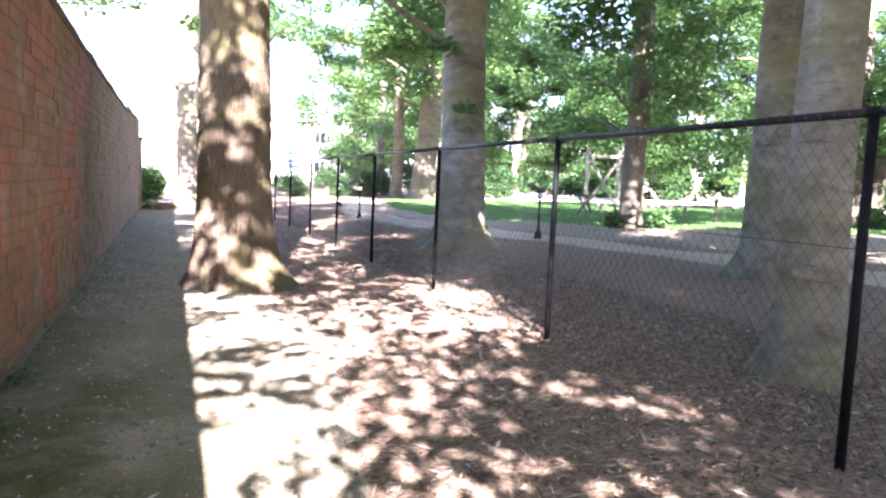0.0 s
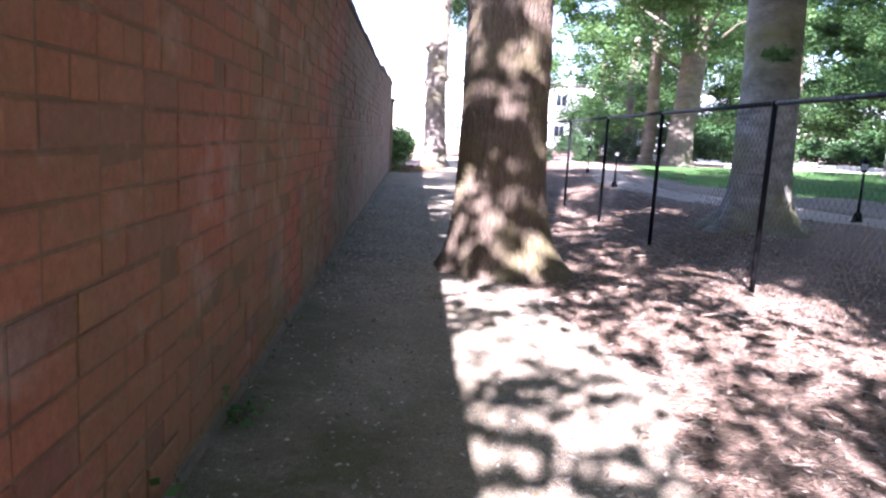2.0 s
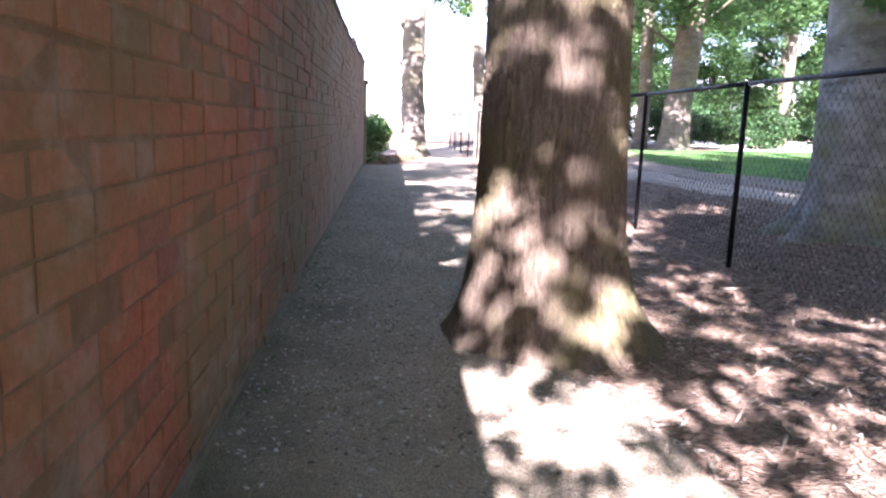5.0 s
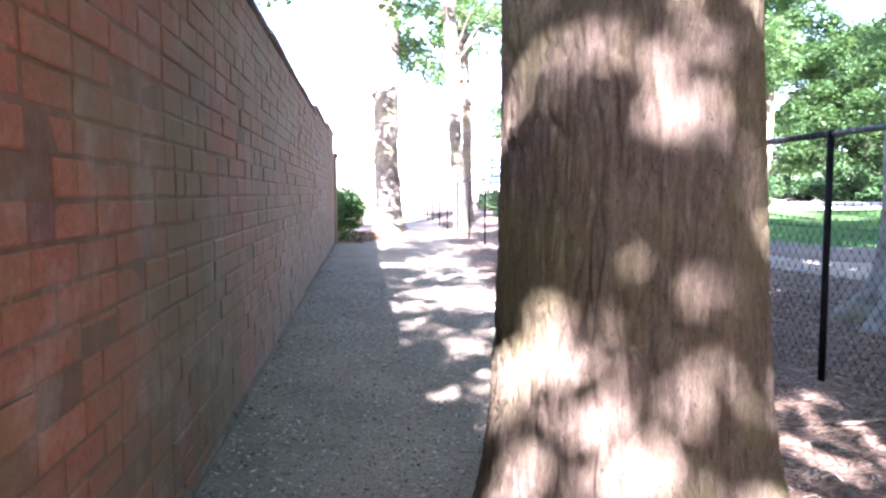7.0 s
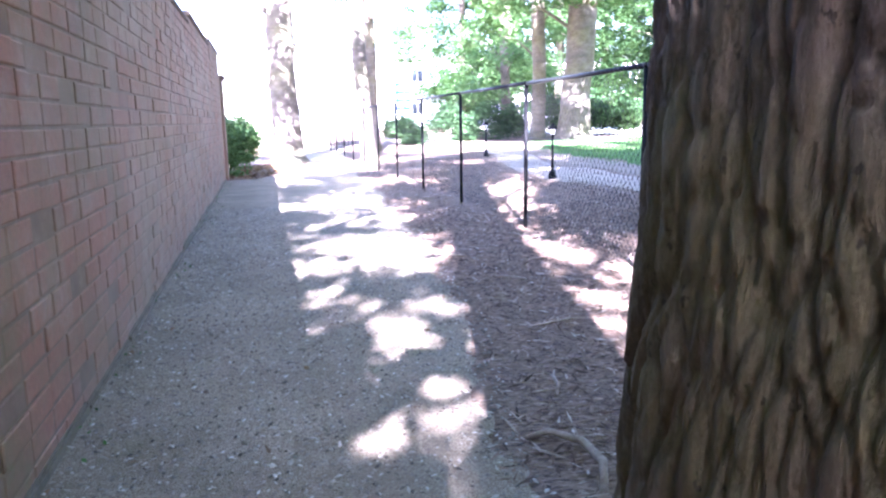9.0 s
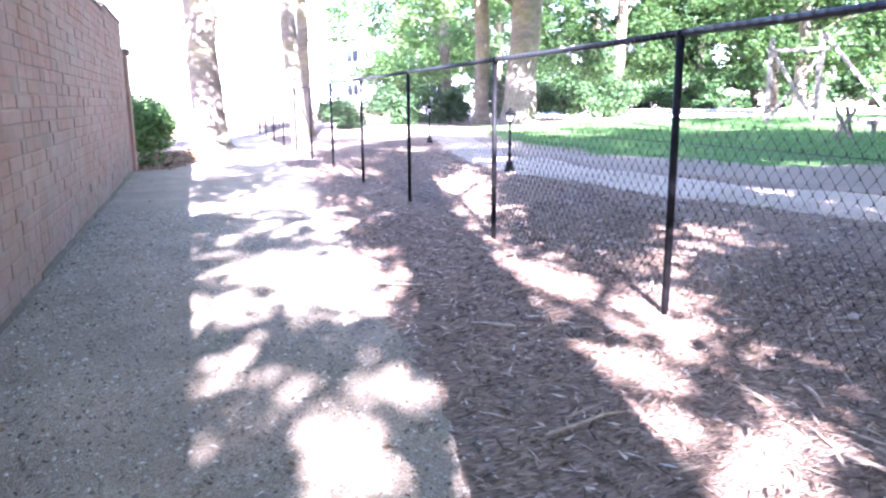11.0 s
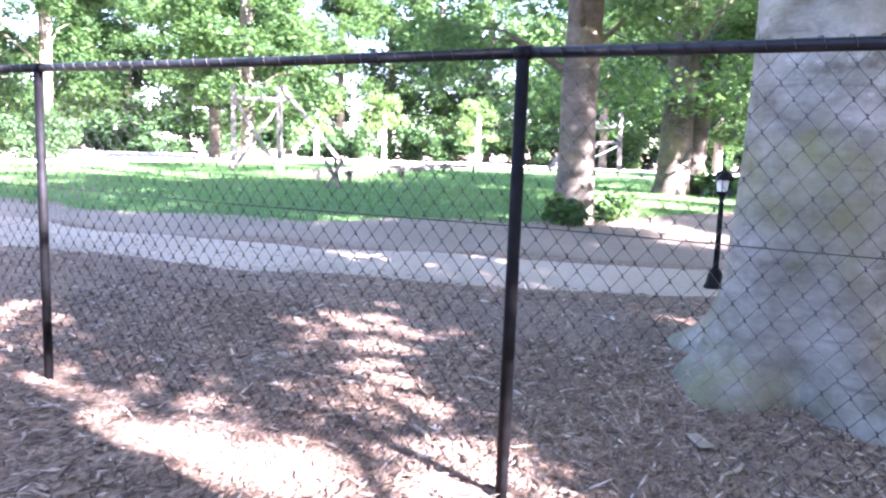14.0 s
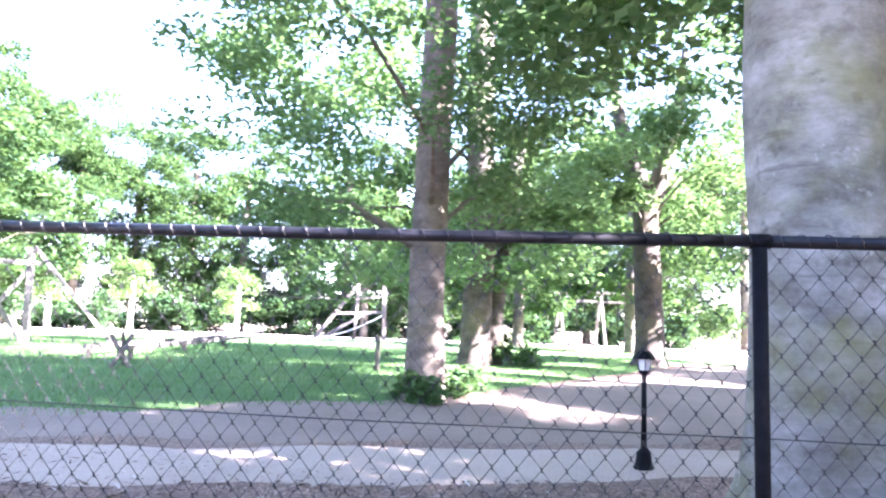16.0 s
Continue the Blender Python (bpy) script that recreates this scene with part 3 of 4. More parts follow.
part("stem", tube_mesh("stem", [(0.45, -0.3, -0.1), (0.5, -0.36, 1.2), (0.8, -0.6, 3.5), (1.15, -1.0, 6)], [0.34, 0.26, 0.22, 0.13], 16), M_BARK_DARK, twin)
forked = tree(20.1, 9.8, "dark forked tree standing on bare earth", 0.36, 0.55, 4.4, M_BARK_DARK, M_LEAF,
              crown(90, 1.2, 4.6, 3.6, 11.5, 0.8, 10, away=(-1.0, 0.2), bias=0.8), 28000, 0.12, lobes=5, lobe=0.15, sides=28, step=0.15, seed=8.0, lean=(0.0, 0.02))
part("stem", tube_mesh("stem", [(0.02, 0.08, 3.2), (0.0, 0.14, 4.3), (-0.1, 0.42, 5.3), (-0.22, 0.85, 6.6), (-0.3, 1.2, 8.8)], [0.27, 0.3, 0.235, 0.19, 0.09], 14), M_BARK_DARK, forked)
part("stem", tube_mesh("stem", [(0.02, 0.08, 3.2), (0.03, -0.02, 4.3), (0.12, -0.34, 5.3), (0.22, -0.75, 6.6), (0.3, -1.0, 8.8)], [0.27, 0.28, 0.22, 0.17, 0.09], 14), M_BARK_DARK, forked)
tall = tree(0.72, 30.0, "tall bare-trunked tree with knotty pale bark at the path end", 0.42, 0.66, 12.0, M_BARK, M_LEAF,
     crown(14, 1.0, 3.5, 9.5, 13.0, 1.0, 11), 3000, 0.15, lobes=5, lobe=0.15, sides=30, step=0.15, seed=9.0, spread=0.4, lean=(-0.012, 0))
for z, a, r in ((2.3, 2.9, 0.1), (3.1, 3.4, 0.13), (3.9, 2.6, 0.1), (4.6, 3.2, 0.16), (5.6, 3.0, 0.12), (6.4, 3.3, 0.15), (3.4, 0.2, 0.09), (5.1, 5.9, 0.1)):
    bm = bmesh.new()
    bmesh.ops.create_icosphere(bm, subdivisions=3, radius=r)
    for q in bm.verts:
        q.co *= 1 + 0.35 * noise.noise(q.co * 14 + Vector((z, a, 0)))
        q.co.z *= 1.5
    bmesh.ops.translate(bm, verts=bm.verts, vec=(0.4 * math.cos(a) - 0.012 * z, 0.4 * math.sin(a), z))
    part("burr", bm, M_BARK, tall)
tree(2.95, 28.1, "slim leaning tree beside the fence with sunlit bark", 0.21, 0.30, 8.0, M_BARK, M_LEAF,
     crown(7, 0.5, 2.0, 5.6, 8.0, 0.7, 12), 1800, 0.11, lean=(-0.07, 0), lobes=5, sides=26, step=0.15, seed=10.0)
tree(4.1, 34.5, "slim tree with pale bark and a tuft of leaves", 0.2, 0.28, 8.5, M_BARK, M_LEAF,
     crown(24, 0.6, 2.8, 4.8, 10.0, 0.8, 13), 9000, 0.13, lean=(-0.03, 0), lobes=5, sides=24, step=0.2, seed=11.0)
# Second crown, 8 m south, is unseen foliage added to shade this trunk
tree(11.7, 33.6, "stout grey tree leaning on the far lawn", 0.56, 0.85, 10.0, M_BARK, M_LEAF,
     crown(46, 0.5, 5.5, 5.2, 11.0, 1.0, 14) + [(p[0] - 2.4, p[1] - 8.0, p[2], p[3]) for p in crown(54, 0.3, 3.0, 6.0, 9.0, 0.9, 34)], 38000, 0.15, lobes=5, sides=28, step=0.2, seed=12.0, lean=(0.06, 0))
tree(10.9, 35.3, "dark slender tree beside a stouter one", 0.28, 0.4, 9.0, M_BARK, M_LEAF,
     crown(24, 0.5, 3.0, 4.4, 9.0, 0.8, 15), 6500, 0.14, lobes=5, sides=22, step=0.2, seed=13.0)
tree(12.5, 44.0, "leafy tree at the end of the gravel walk", 0.24, 0.3, 7.0, M_BARK, M_LEAF, crown(20, 0.8, 3.2, 2.2, 6.5, 0.9, 16), 6000, 0.16, sides=18, step=0.3, seed=14.0)
# unseen trees, placed so that their shade falls on the path, lawn and trunks
for j, (tx, ty, tz0, tz1, spread_, many, sd) in enumerate([(4.4, -9.5, 4.6, 10.5, 3.2, 26000, 21), (6.5, -3.5, 4.8, 10.5, 4.0, 22000, 23), (4.6, -19.0, 6.0, 14.0, 4.2, 18000, 24), (2.6, -6.9, 4.4, 8.6, 2.5, 26000, 28), (3.4, -2.6, 4.5, 9.0, 2.5, 24000, 29), (12.0, 2.0, 4.0, 10.0, 5.0, 26000, 26), (14.5, -8.0, 4.0, 12.0, 5.0, 18000, 27), (18.4, 2.2, 3.8, 10.0, 5.5, 27000, 37)]):
    tree(tx, ty, "unseen leafy tree with a brown trunk, placed for its shade", 0.3, 0.42, tz1 * 0.9, M_BARK, M_LEAF, crown(36, 0.8, spread_, tz0, tz1, 0.9, sd), many, 0.12, sides=20, step=0.3, seed=20.0 + j, group="park trees")
def sun_mark(c, tx, ty):
    """Where the shadow of a clump falls on the plane of the old trunk's face."""
    k = (7.5 - ty - c[1]) / 1.66
    return tx + c[0] + 0.397 * k, c[2] - k


def clear_of_trunk(clumps, tx, ty):
    marks = [sun_mark(c, tx, ty) for c in clumps]
    return [c for c, (x, z) in zip(clumps, marks) if not (-0.35 < x < 1.6 and -0.5 < z < 4.4)]


def leaf_shadows(many):
    """Thin unseen leaf sprays, added to cast shade in front of the old trunk."""
    g, out = np.random.default_rng(61), []
    for _ in range(many):
        x, y, z = g.uniform(0.0, 2.3), g.uniform(4.3, 7.3), g.uniform(3.2, 5.0)
        out.append((x - 0.397 * z + 2.6, y - 1.66 * z + 2.5, z, g.uniform(0.16, 0.27)))
    return out


def thin_over_path(clumps, tx, ty):
    """Drops unseen low clumps so that the sun reaches the near stretch of the path."""
    out = []
    for j, c in enumerate(clumps):
        x, y = tx + c[0] + 0.397 * c[2], ty + c[1] + 1.66 * c[2]
        if not (-0.2 < x < 1.6 and 0.9 < y < 4.0) or j % 5 < 1:
            out.append(c)
    return out


def dappling(tx, ty, seed):
    """Small loose unseen leaf sprays, added to dapple the old trunk: sparse low down, denser at breast height."""
    g, out = np.random.default_rng(seed), []
    for z0, z1, many in DAPPLE:
        for _ in range(many):
            x, z, k = g.uniform(-0.2, 1.5), g.uniform(z0, z1), g.uniform(4.4, 6.4)
            out.append((x - 0.397 * k - tx, 7.5 - 1.66 * k - ty, z + k, g.uniform(0.12, 0.22)))
    for _ in range(25):
        x, z, k = g.uniform(-0.45, 0.45), g.uniform(0.85, 1.75), g.uniform(4.6, 6.0)
        out.append((x - 0.397 * k - tx, 7.9 - 1.66 * k - ty, z + k, g.uniform(0.14, 0.22)))
    return out


DAPPLE = [(-0.1, 0.6, 38), (0.6, 0.9, 20), (0.9, 1.65, 52), (1.65, 1.9, 12), (1.9, 4.4, 78)]
# Unseen leaf clumps near the wall, arranged to shape the sun's dapples
overhang, more = np.random.default_rng(5), np.random.default_rng(6)
low_clumps = [(overhang.uniform(0.6, 4.4), overhang.uniform(-4.5, 5.5), overhang.uniform(2.7, 5.6), overhang.uniform(0.35, 0.8)) for _ in range(34)] + [(overhang.uniform(1.2, 2.7), overhang.uniform(3.0, 6.5), overhang.uniform(3.4, 5.6), overhang.uniform(0.45, 0.75)) for _ in range(24)][::2] + [(overhang.uniform(1.6, 3.3), overhang.uniform(-0.8, 2.4), overhang.uniform(2.6, 3.4), overhang.uniform(0.25, 0.5)) for _ in range(14)] + [(more.uniform(2.7, 4.7), more.uniform(-2.2, 0.6), more.uniform(3.2, 4.6), more.uniform(0.3, 0.6)) for _ in range(60)] + [(more.uniform(1.0, 3.0), more.uniform(-2.6, 1.0), more.uniform(2.8, 4.0), more.uniform(0.4, 0.8)) for _ in range(26)]
low_clumps = thin_over_path(clear_of_trunk(low_clumps, -2.6, -2.5), -2.6, -2.5) + [(more.uniform(1.0, 2.5), more.uniform(-0.8, 2.7), more.uniform(2.9, 4.4), more.uniform(0.2, 0.3)) for _ in range(11)] + leaf_shadows(30) + [(more.uniform(3.0, 4.2), more.uniform(-1.9, 0.4), more.uniform(3.5, 4.8), more.uniform(0.28, 0.42)) for _ in range(12)]
tree(-2.6, -2.5, "unseen tree with thin low leaf sprays, placed to dapple the path", 0.25, 0.36, 7.0, M_BARK, M_LEAF, low_clumps, int(6600 * len(low_clumps) / 145), 0.10, sides=20, step=0.3, seed=40.0, limbs=0)
high_clumps = [(overhang.uniform(-0.5, 3.1), overhang.uniform(-1.0, 9.5), overhang.uniform(5.6, 8.6), overhang.uniform(0.4, 0.9)) for _ in range(48)] + [(more.uniform(-0.6, 1.2), more.uniform(3.2, 6.0), more.uniform(5.6, 8.6), more.uniform(0.3, 0.6)) for _ in range(5)]
high_clumps = [c for k, c in enumerate(high_clumps) if c[1] > 2.2 or k % 2]
high_clumps = clear_of_trunk(high_clumps, -3.2, -3.5) + dappling(-3.2, -3.5, 51) + [(more.uniform(0.3, 1.7), more.uniform(2.9, 5.2), more.uniform(6.4, 7.5), more.uniform(0.3, 0.5)) for _ in range(5)] + [(more.uniform(2.5, 4.3), more.uniform(3.2, 6.7), more.uniform(6.0, 7.2), more.uniform(0.28, 0.42)) for _ in range(7)] + [(more.uniform(1.4, 2.2), more.uniform(4.2, 5.6), more.uniform(6.5, 7.2), more.uniform(0.3, 0.45)) for _ in range(3)]
tree(-3.2, -3.5, "unseen tree with a thin crown, placed to dapple the old trunk", 0.25, 0.36, 9.0, M_BARK, M_LEAF, high_clumps, int(520 * sum(c[3] ** 2 for c in high_clumps)), 0.12, sides=20, step=0.3, seed=41.0, limbs=3)
# unseen belt of trees added to the south, behind the start, to block low sky light
for j in range(15):
    tx, ty = -34 + 6.2 * j, -40 + 3 * math.sin(j * 2.1)
    tree(tx, ty, "unseen dark leafy tree added to block sky light from the south", 0.3, 0.4, 10.0, M_BARK, M_LEAF_FAR, crown(34, 0.8, 5.0, 1.2, 12.0, 1.6, 200 + j), 6000, 0.42, limbs=3, sides=12, step=0.6, seed=90.0 + j, group="belt of trees to the south")
# far belt of trees behind the play area
belt = np.random.default_rng(31)
for j in range(26):
    a = radians(6 + 100 * j / 25)
    d = belt.uniform(52, 66)
    tx, ty = 3 + d * math.sin(a), 12 + d * math.cos(a)
    if tx < 16:
        continue
    tree(tx, ty, "broad leafy tree in the belt behind the play area", 0.32, 0.42, 13.0, M_BARK, M_LEAF_FAR, crown(60, 1.0, 6.4, 1.8, belt.uniform(13, 19), 1.5, 100 + j), 26000, 0.21, limbs=4, sides=14, step=0.5, seed=30.0 + j, group="belt of far trees")
for j, (tx, ty) in enumerate([(39.5, 35.5), (42.5, 30.4), (36.5, 38.5)]):
    tree(tx, ty, "sunlit young tree with light green leaves", 0.13, 0.18, 3.0, M_WHITE, M_LEAF_LIGHT, crown(16, 0.3, 1.2, 1.6, 4.2, 0.6, 150 + j), 4200, 0.13, limbs=5, sides=12, step=0.4, seed=60.0 + j, group="young trees by the sand")
for j, (tx, ty, h) in enumerate([(23.6, 32.4, 9.0), (28.0, 38.5, 9.5), (47.5, 16.5, 9.0), (20.0, 40.0, 10.0), (49.0, 24.0, 10.0), (31.5, 8.6, 9.5), (36.5, 13.4, 8.5)]):
    tree(tx, ty, "dark leafy tree at the edge of the sand", 0.26, 0.36, h * 0.85, M_BARK, M_LEAF_FAR, crown(60, 0.6, 3.8, 2.2, h, 0.9, 170 + j), 20000, 0.16, limbs=6, sides=16, step=0.3, seed=70.0 + j, group="trees by the sand")


def shrub(x, y, label, rx, ry, h, n, material, size, name="bush", category="bush", sd=1, group=""):
    t = thing(name, label, category, group, at=(x, y, low(x, y)))
    g = np.random.default_rng(sd)
    cl = [(g.uniform(-rx, rx) * 0.8, g.uniform(-ry, ry) * 0.8, g.uniform(0.12, 0.85) * h, 0.3 * h + 0.12) for _ in range(max(6, int(6 * max(rx, ry))))]
    part("foliage", leaves("foliage", clump_points([c[:3] for c in cl], [c[3] for c in cl], n, 0.8), size), material, t)
    for k in range(5):
        e = Vector(cl[k][:3])
        part("stem", tube_mesh("stem", [(e.x * 0.3, e.y * 0.3, -0.05), (e.x * 0.6, e.y * 0.6, e.z * 0.5), e], [0.02, 0.014, 0.006], 5), M_BARK, t)
    return t


shrub(9.95, 14.35, "low green ivy growing round the foot of a tree", 0.8, 0.6, 0.36, 1300, M_IVY, 0.085, "ivy", "ivy", 41)
shrub(10.75, 14.0, "small tuft of ivy beside a tree foot", 0.3, 0.3, 0.36, 500, M_IVY, 0.08, "ivy", "ivy", 42)
shrub(17.3, 13.2, "green ivy tuft at the foot of a dark tree", 0.6, 0.5, 0.5, 900, M_IVY, 0.1, "ivy", "ivy", 43)
shrub(-0.85, 25.6, "leafy green bush past the end of the brick wall", 0.4, 1.5, 1.35, 7000, M_LEAF, 0.075, "bush", "bush", 44)
shrub(-0.8, 27.8, "sunlit green bush past the end of the brick wall", 0.5, 0.9, 1.25, 3000, M_LEAF_LIGHT, 0.08, "bush", "bush", 45)
for j, (hx, hy, rx, ry) in enumerate([(6.8, 38.5, 1.6, 0.6), (9.6, 38.0, 1.6, 0.6), (13.4, 36.8, 1.8, 0.7), (16.5, 36.0, 1.6, 0.7)]):
    shrub(hx, hy, "dense dark green clipped hedge at the far lawn", rx, ry, 1.7, 6000, M_HEDGE, 0.12, "hedge", "hedge", 50 + j, "far hedge")
for j in range(16):
    a = radians(24 + 76 * j / 15)
    hx, hy = 3 + 50 * math.sin(a), 12 + 50 * math.cos(a)
    shrub(hx, hy, "dark bush along the edge of the play area", 2.4, 2.4, 2.5, 4600, M_SHADE_BUSH, 0.24, "bush", "bush", 70 + j, "bushes round the sand")

for j, (wy, wr) in enumerate(((1.9, 0.07), (2.55, 0.1), (2.9, 0.06), (3.5, 0.08), (4.4, 0.05))):
    shrub(-0.73 + 0.02 * math.sin(j * 3.0), wy, "small green weed growing at the foot of the brick wall", wr, wr * 1.4, 0.09 + wr * 0.4, 90, M_IVY, 0.032, "weed", "weed", 300 + j, "weeds along the wall")

# ---- chain-link fence ----
fence = thing("chain_link_fence", "black coated chain-link fence with round posts and top rail", "fence", at=(0, 0, 0))
RAIL = 1.585


def fence_x(y):
    return 2.775 - 0.001 * (y - 2)


POSTS = [2.24 - 2.55 * k for k in (3, 2, 1)] + [2.215, 4.85, 7.42, 10.06, 12.43, 14.96, 17.62, 20.2] + [20.2 + 2.55 * k for k in range(1, 8)]
for y in POSTS:
    x = fence_x(y)
    p = part("post", tube_mesh("post", [(x, y, low(x, y) - 0.1), (x, y, 0.8), (x, y, RAIL - 0.02)], [0.0225] * 3, 14), M_BLACK, fence)
    part("post_cap", tube_mesh("post_cap", [(x, y - 0.03, RAIL), (x, y + 0.03, RAIL)], [0.0235] * 2, 12), M_BLACK, p)
PITCH = 0.076
for y0, y1 in zip(POSTS[:-1], POSTS[1:]):
    x0, x1 = fence_x(y0), fence_x(y1)
    mid = (x0 + x1) / 2
    part("top_rail", tube_mesh("top_rail", [(x0, y0, RAIL), (mid, (y0 + y1) / 2, RAIL - 0.004), (x1, y1, RAIL)], [0.0195] * 3, 12), M_RAIL, fence)
    part("tension_wire", tube_mesh("tension_wire", [(x0 + 0.03, y0, 1.0), (mid + 0.03, (y0 + y1) / 2, 0.993), (x1 + 0.03, y1, 1.0)], [0.0022] * 3, 5), M_WIRE, fence)
    bottom, top = max(low(mid, (y0 + y1) / 2), 0) + 0.03, RAIL + 0.012
    pieces = []
    h = top - bottom
    run = h * 0.8  # diamonds taller than wide
    starts = np.arange(y0 - run, y1, PITCH)
    for k in starts:
        for way in (1, -1):
            (ya, za), (yb, zb) = ((k, bottom), (k + run, top)) if way > 0 else ((k, top), (k + run, bottom))
            if ya < y0:
                za, ya = za + (zb - za) * (y0 - ya) / (yb - ya), y0
            if yb > y1:
                zb, yb = za + (zb - za) * (y1 - ya) / (yb - ya), y1
            if yb - ya > 0.01:
                off = 0.031 + 0.0025 * way
                n = 3
                pieces.append(tube([(fence_x(ya + (yb - ya) * s / n) + off, ya + (yb - ya) * s / n, za + (zb - za) * s / n) for s in range(n + 1)], [0.0011] * (n + 1), 4, False))
    if 5 < y0 < 20:
        for k in starts:
            for k2 in starts:
                yy, zz = (k + k2) / 2 + run / 2, (bottom + top) / 2 + (k2 - k) / 1.6
                if y0 + 0.02 < yy < y1 - 0.02 and bottom + 0.03 < zz < top - 0.05:
                    xx = fence_x(yy) + 0.031
                    pieces.append(tube([(xx, yy - 0.002, zz - 0.009), (xx, yy + 0.002, zz + 0.009)], [0.0026, 0.0026], 4))
    part("wire_mesh", joined("wire_mesh", pieces), M_WIRE, fence, "dark diamond wire mesh")
    if -1 < y0 < 20:
        ties = []
        for j in range(int((y1 - y0) / PITCH)):
            yy = y0 + (j + 0.5) * PITCH
            ties.append(tube([(fence_x(yy) + 0.0225 * math.cos(q), yy + 0.012 * math.sin(q + 0.8), RAIL + 0.0225 * math.sin(q)) for q in np.linspace(-0.6, 3.9, 8)], [0.0022] * 8, 4, False))
        tagged(part("tie_wire", joined("tie_wire", ties), M_WIRE, fence), kind="stuff")

# ---- path lamps ----
def path_lamp(x, y, tilt=0.0):
    t = thing("path_lamp", "short black garden lamp post with a small white lantern", "lamp", "path lamps", at=(x, y, low(x, y)))
    v, f = lathe([(0.085, -0.02), (0.085, 0.02), (0.07, 0.05), (0.055, 0.14), (0.032, 0.17)], 10)
    part("base", mesh_of("base", v, f), M_BLACK, t)
    part("pole", tube_mesh("pole", [(0, 0, 0.15), (0, 0, 0.78)], [0.024, 0.02], 10), M_BLACK, t)
    v, f = lathe([(0.022, 0.76), (0.045, 0.78), (0.045, 0.795)], 10)
    part("collar", mesh_of("collar", v, f), M_BLACK, t)
    v, f = lathe([(0.045, 0.795), (0.062, 0.89)], 6)
    lantern = part("lantern", mesh_of("lantern", v, f), M_FROST, t, "white frosted lantern glass")
    for k in range(6):
        a = math.pi / 3 * k
        part("glazing_bar", tube_mesh("glazing_bar", [(0.046 * math.cos(a), 0.046 * math.sin(a), 0.793), (0.064 * math.cos(a), 0.064 * math.sin(a), 0.892)], [0.004, 0.004], 5), M_BLACK, lantern)
    v, f = lathe([(0.088, 0.885), (0.088, 0.90), (0.055, 0.945), (0.02, 0.965), (0.012, 0.99), (0.004, 1.0)], 10)
    part("cap", mesh_of("cap", v, f), M_BLACK, t)
    return t


lamp = path_lamp(6.62, 12.14)
for x, y in ((4.97, 19.5), (6.15, 27.2)):
    copy_thing(lamp, pose(x, y, low(x, y)))

# ---- play structures ----
def timber(name, a, b, w, parent, h=None):
    return part(name, beam(a, b, w, h), M_TIMBER if parent.name.startswith("zip") else M_WOOD, parent)


z0 = low(17.2, 26.4)
tower = thing("zip_line_frame", "weathered wooden zip-line frame with crossed braces on the lawn", "play frame", at=(16.9, 26.9, z0))
L, R, B = Vector((0, 0, 0)), Vector((0.92, -1.02, 0)), Vector((1.0, 0.9, 0))
for q in (L, R):
    timber("post", q + Vector((0, 0, -0.15)), q * 0.97 + Vector((0.02, 0.02, 2.55)), 0.15, tower)
timber("crossbar", L + Vector((-0.08, 0.09, 2.15)), R + Vector((0.16, -0.17, 2.15)), 0.12, tower)
timber("brace", L + Vector((0.1, 0.02, 2.1)), R + Vector((-0.02, 0.06, 0.05)), 0.11, tower)
timber("brace", R + Vector((0.04, 0.1, 2.0)), L + Vector((0.1, 0.04, 0.1)), 0.11, tower)
timber("strut", R + Vector((0.0, 0.0, 2.6)), R + Vector((1.0, -1.95, -0.05)), 0.11, tower)
part("cable", tube_mesh("cable", [R + Vector((-0.3, 0.5, 2.3)), R + Vector((10, -3.5, 1.9)), R + Vector((24, -8.4, 2.3))], [0.012] * 3, 5), M_BLACK, tower)
stub = thing("marker_post", "short pale wooden post on the lawn", "post", at=(14.2, 15.9, low(14.2, 15.9)))
part("shaft", tube_mesh("shaft", [(0, 0, -0.05), (0, 0, 0.45), (0, 0, 0.68)], [0.05, 0.05, 0.045], 10), M_WOOD, stub)
trestle = thing("trestle", "short crossed timber trestle on the lawn", "trestle", at=(12.6, 20.2, low(12.6, 20.2)))
timber("leg", (-0.12, 0.12, -0.04), (0.14, -0.14, 0.62), 0.07, trestle)
timber("leg", (0.14, -0.14, -0.04), (-0.12, 0.12, 0.60), 0.07, trestle)
timber("leg", (0.5, 0.2, -0.04), (0.05, 0.0, 0.66), 0.06, trestle)
for dy in (0.0, 0.9):
    bx = thing("balance_beam", "long pale low timber beam lying across the lawn", "beam", "lawn beams", at=(14.2, 21.0 + dy, low(14.2, 21 + dy)))
    timber("rail", (0, 0, 0.26), (11.0, 1.7, low(25.2, 22.7 + dy) - low(14.2, 21 + dy) + 0.26), 0.1, bx)
    for q in (0.02, 0.33, 0.66, 0.98):
        hx, hy = 11.0 * q, 1.7 * q
        dz = low(14.2 + hx, 21 + dy + hy) - low(14.2, 21 + dy)
        timber("leg", (hx, hy, dz - 0.05), (hx, hy, dz + 0.22), 0.09, bx)
climb = thing("climbing_frame", "pale timber climbing frame with leaning beams and a white slide", "climbing frame", at=(41.3, 23.0, low(41.3, 23)))
side = Vector((0.237, -0.972, 0))
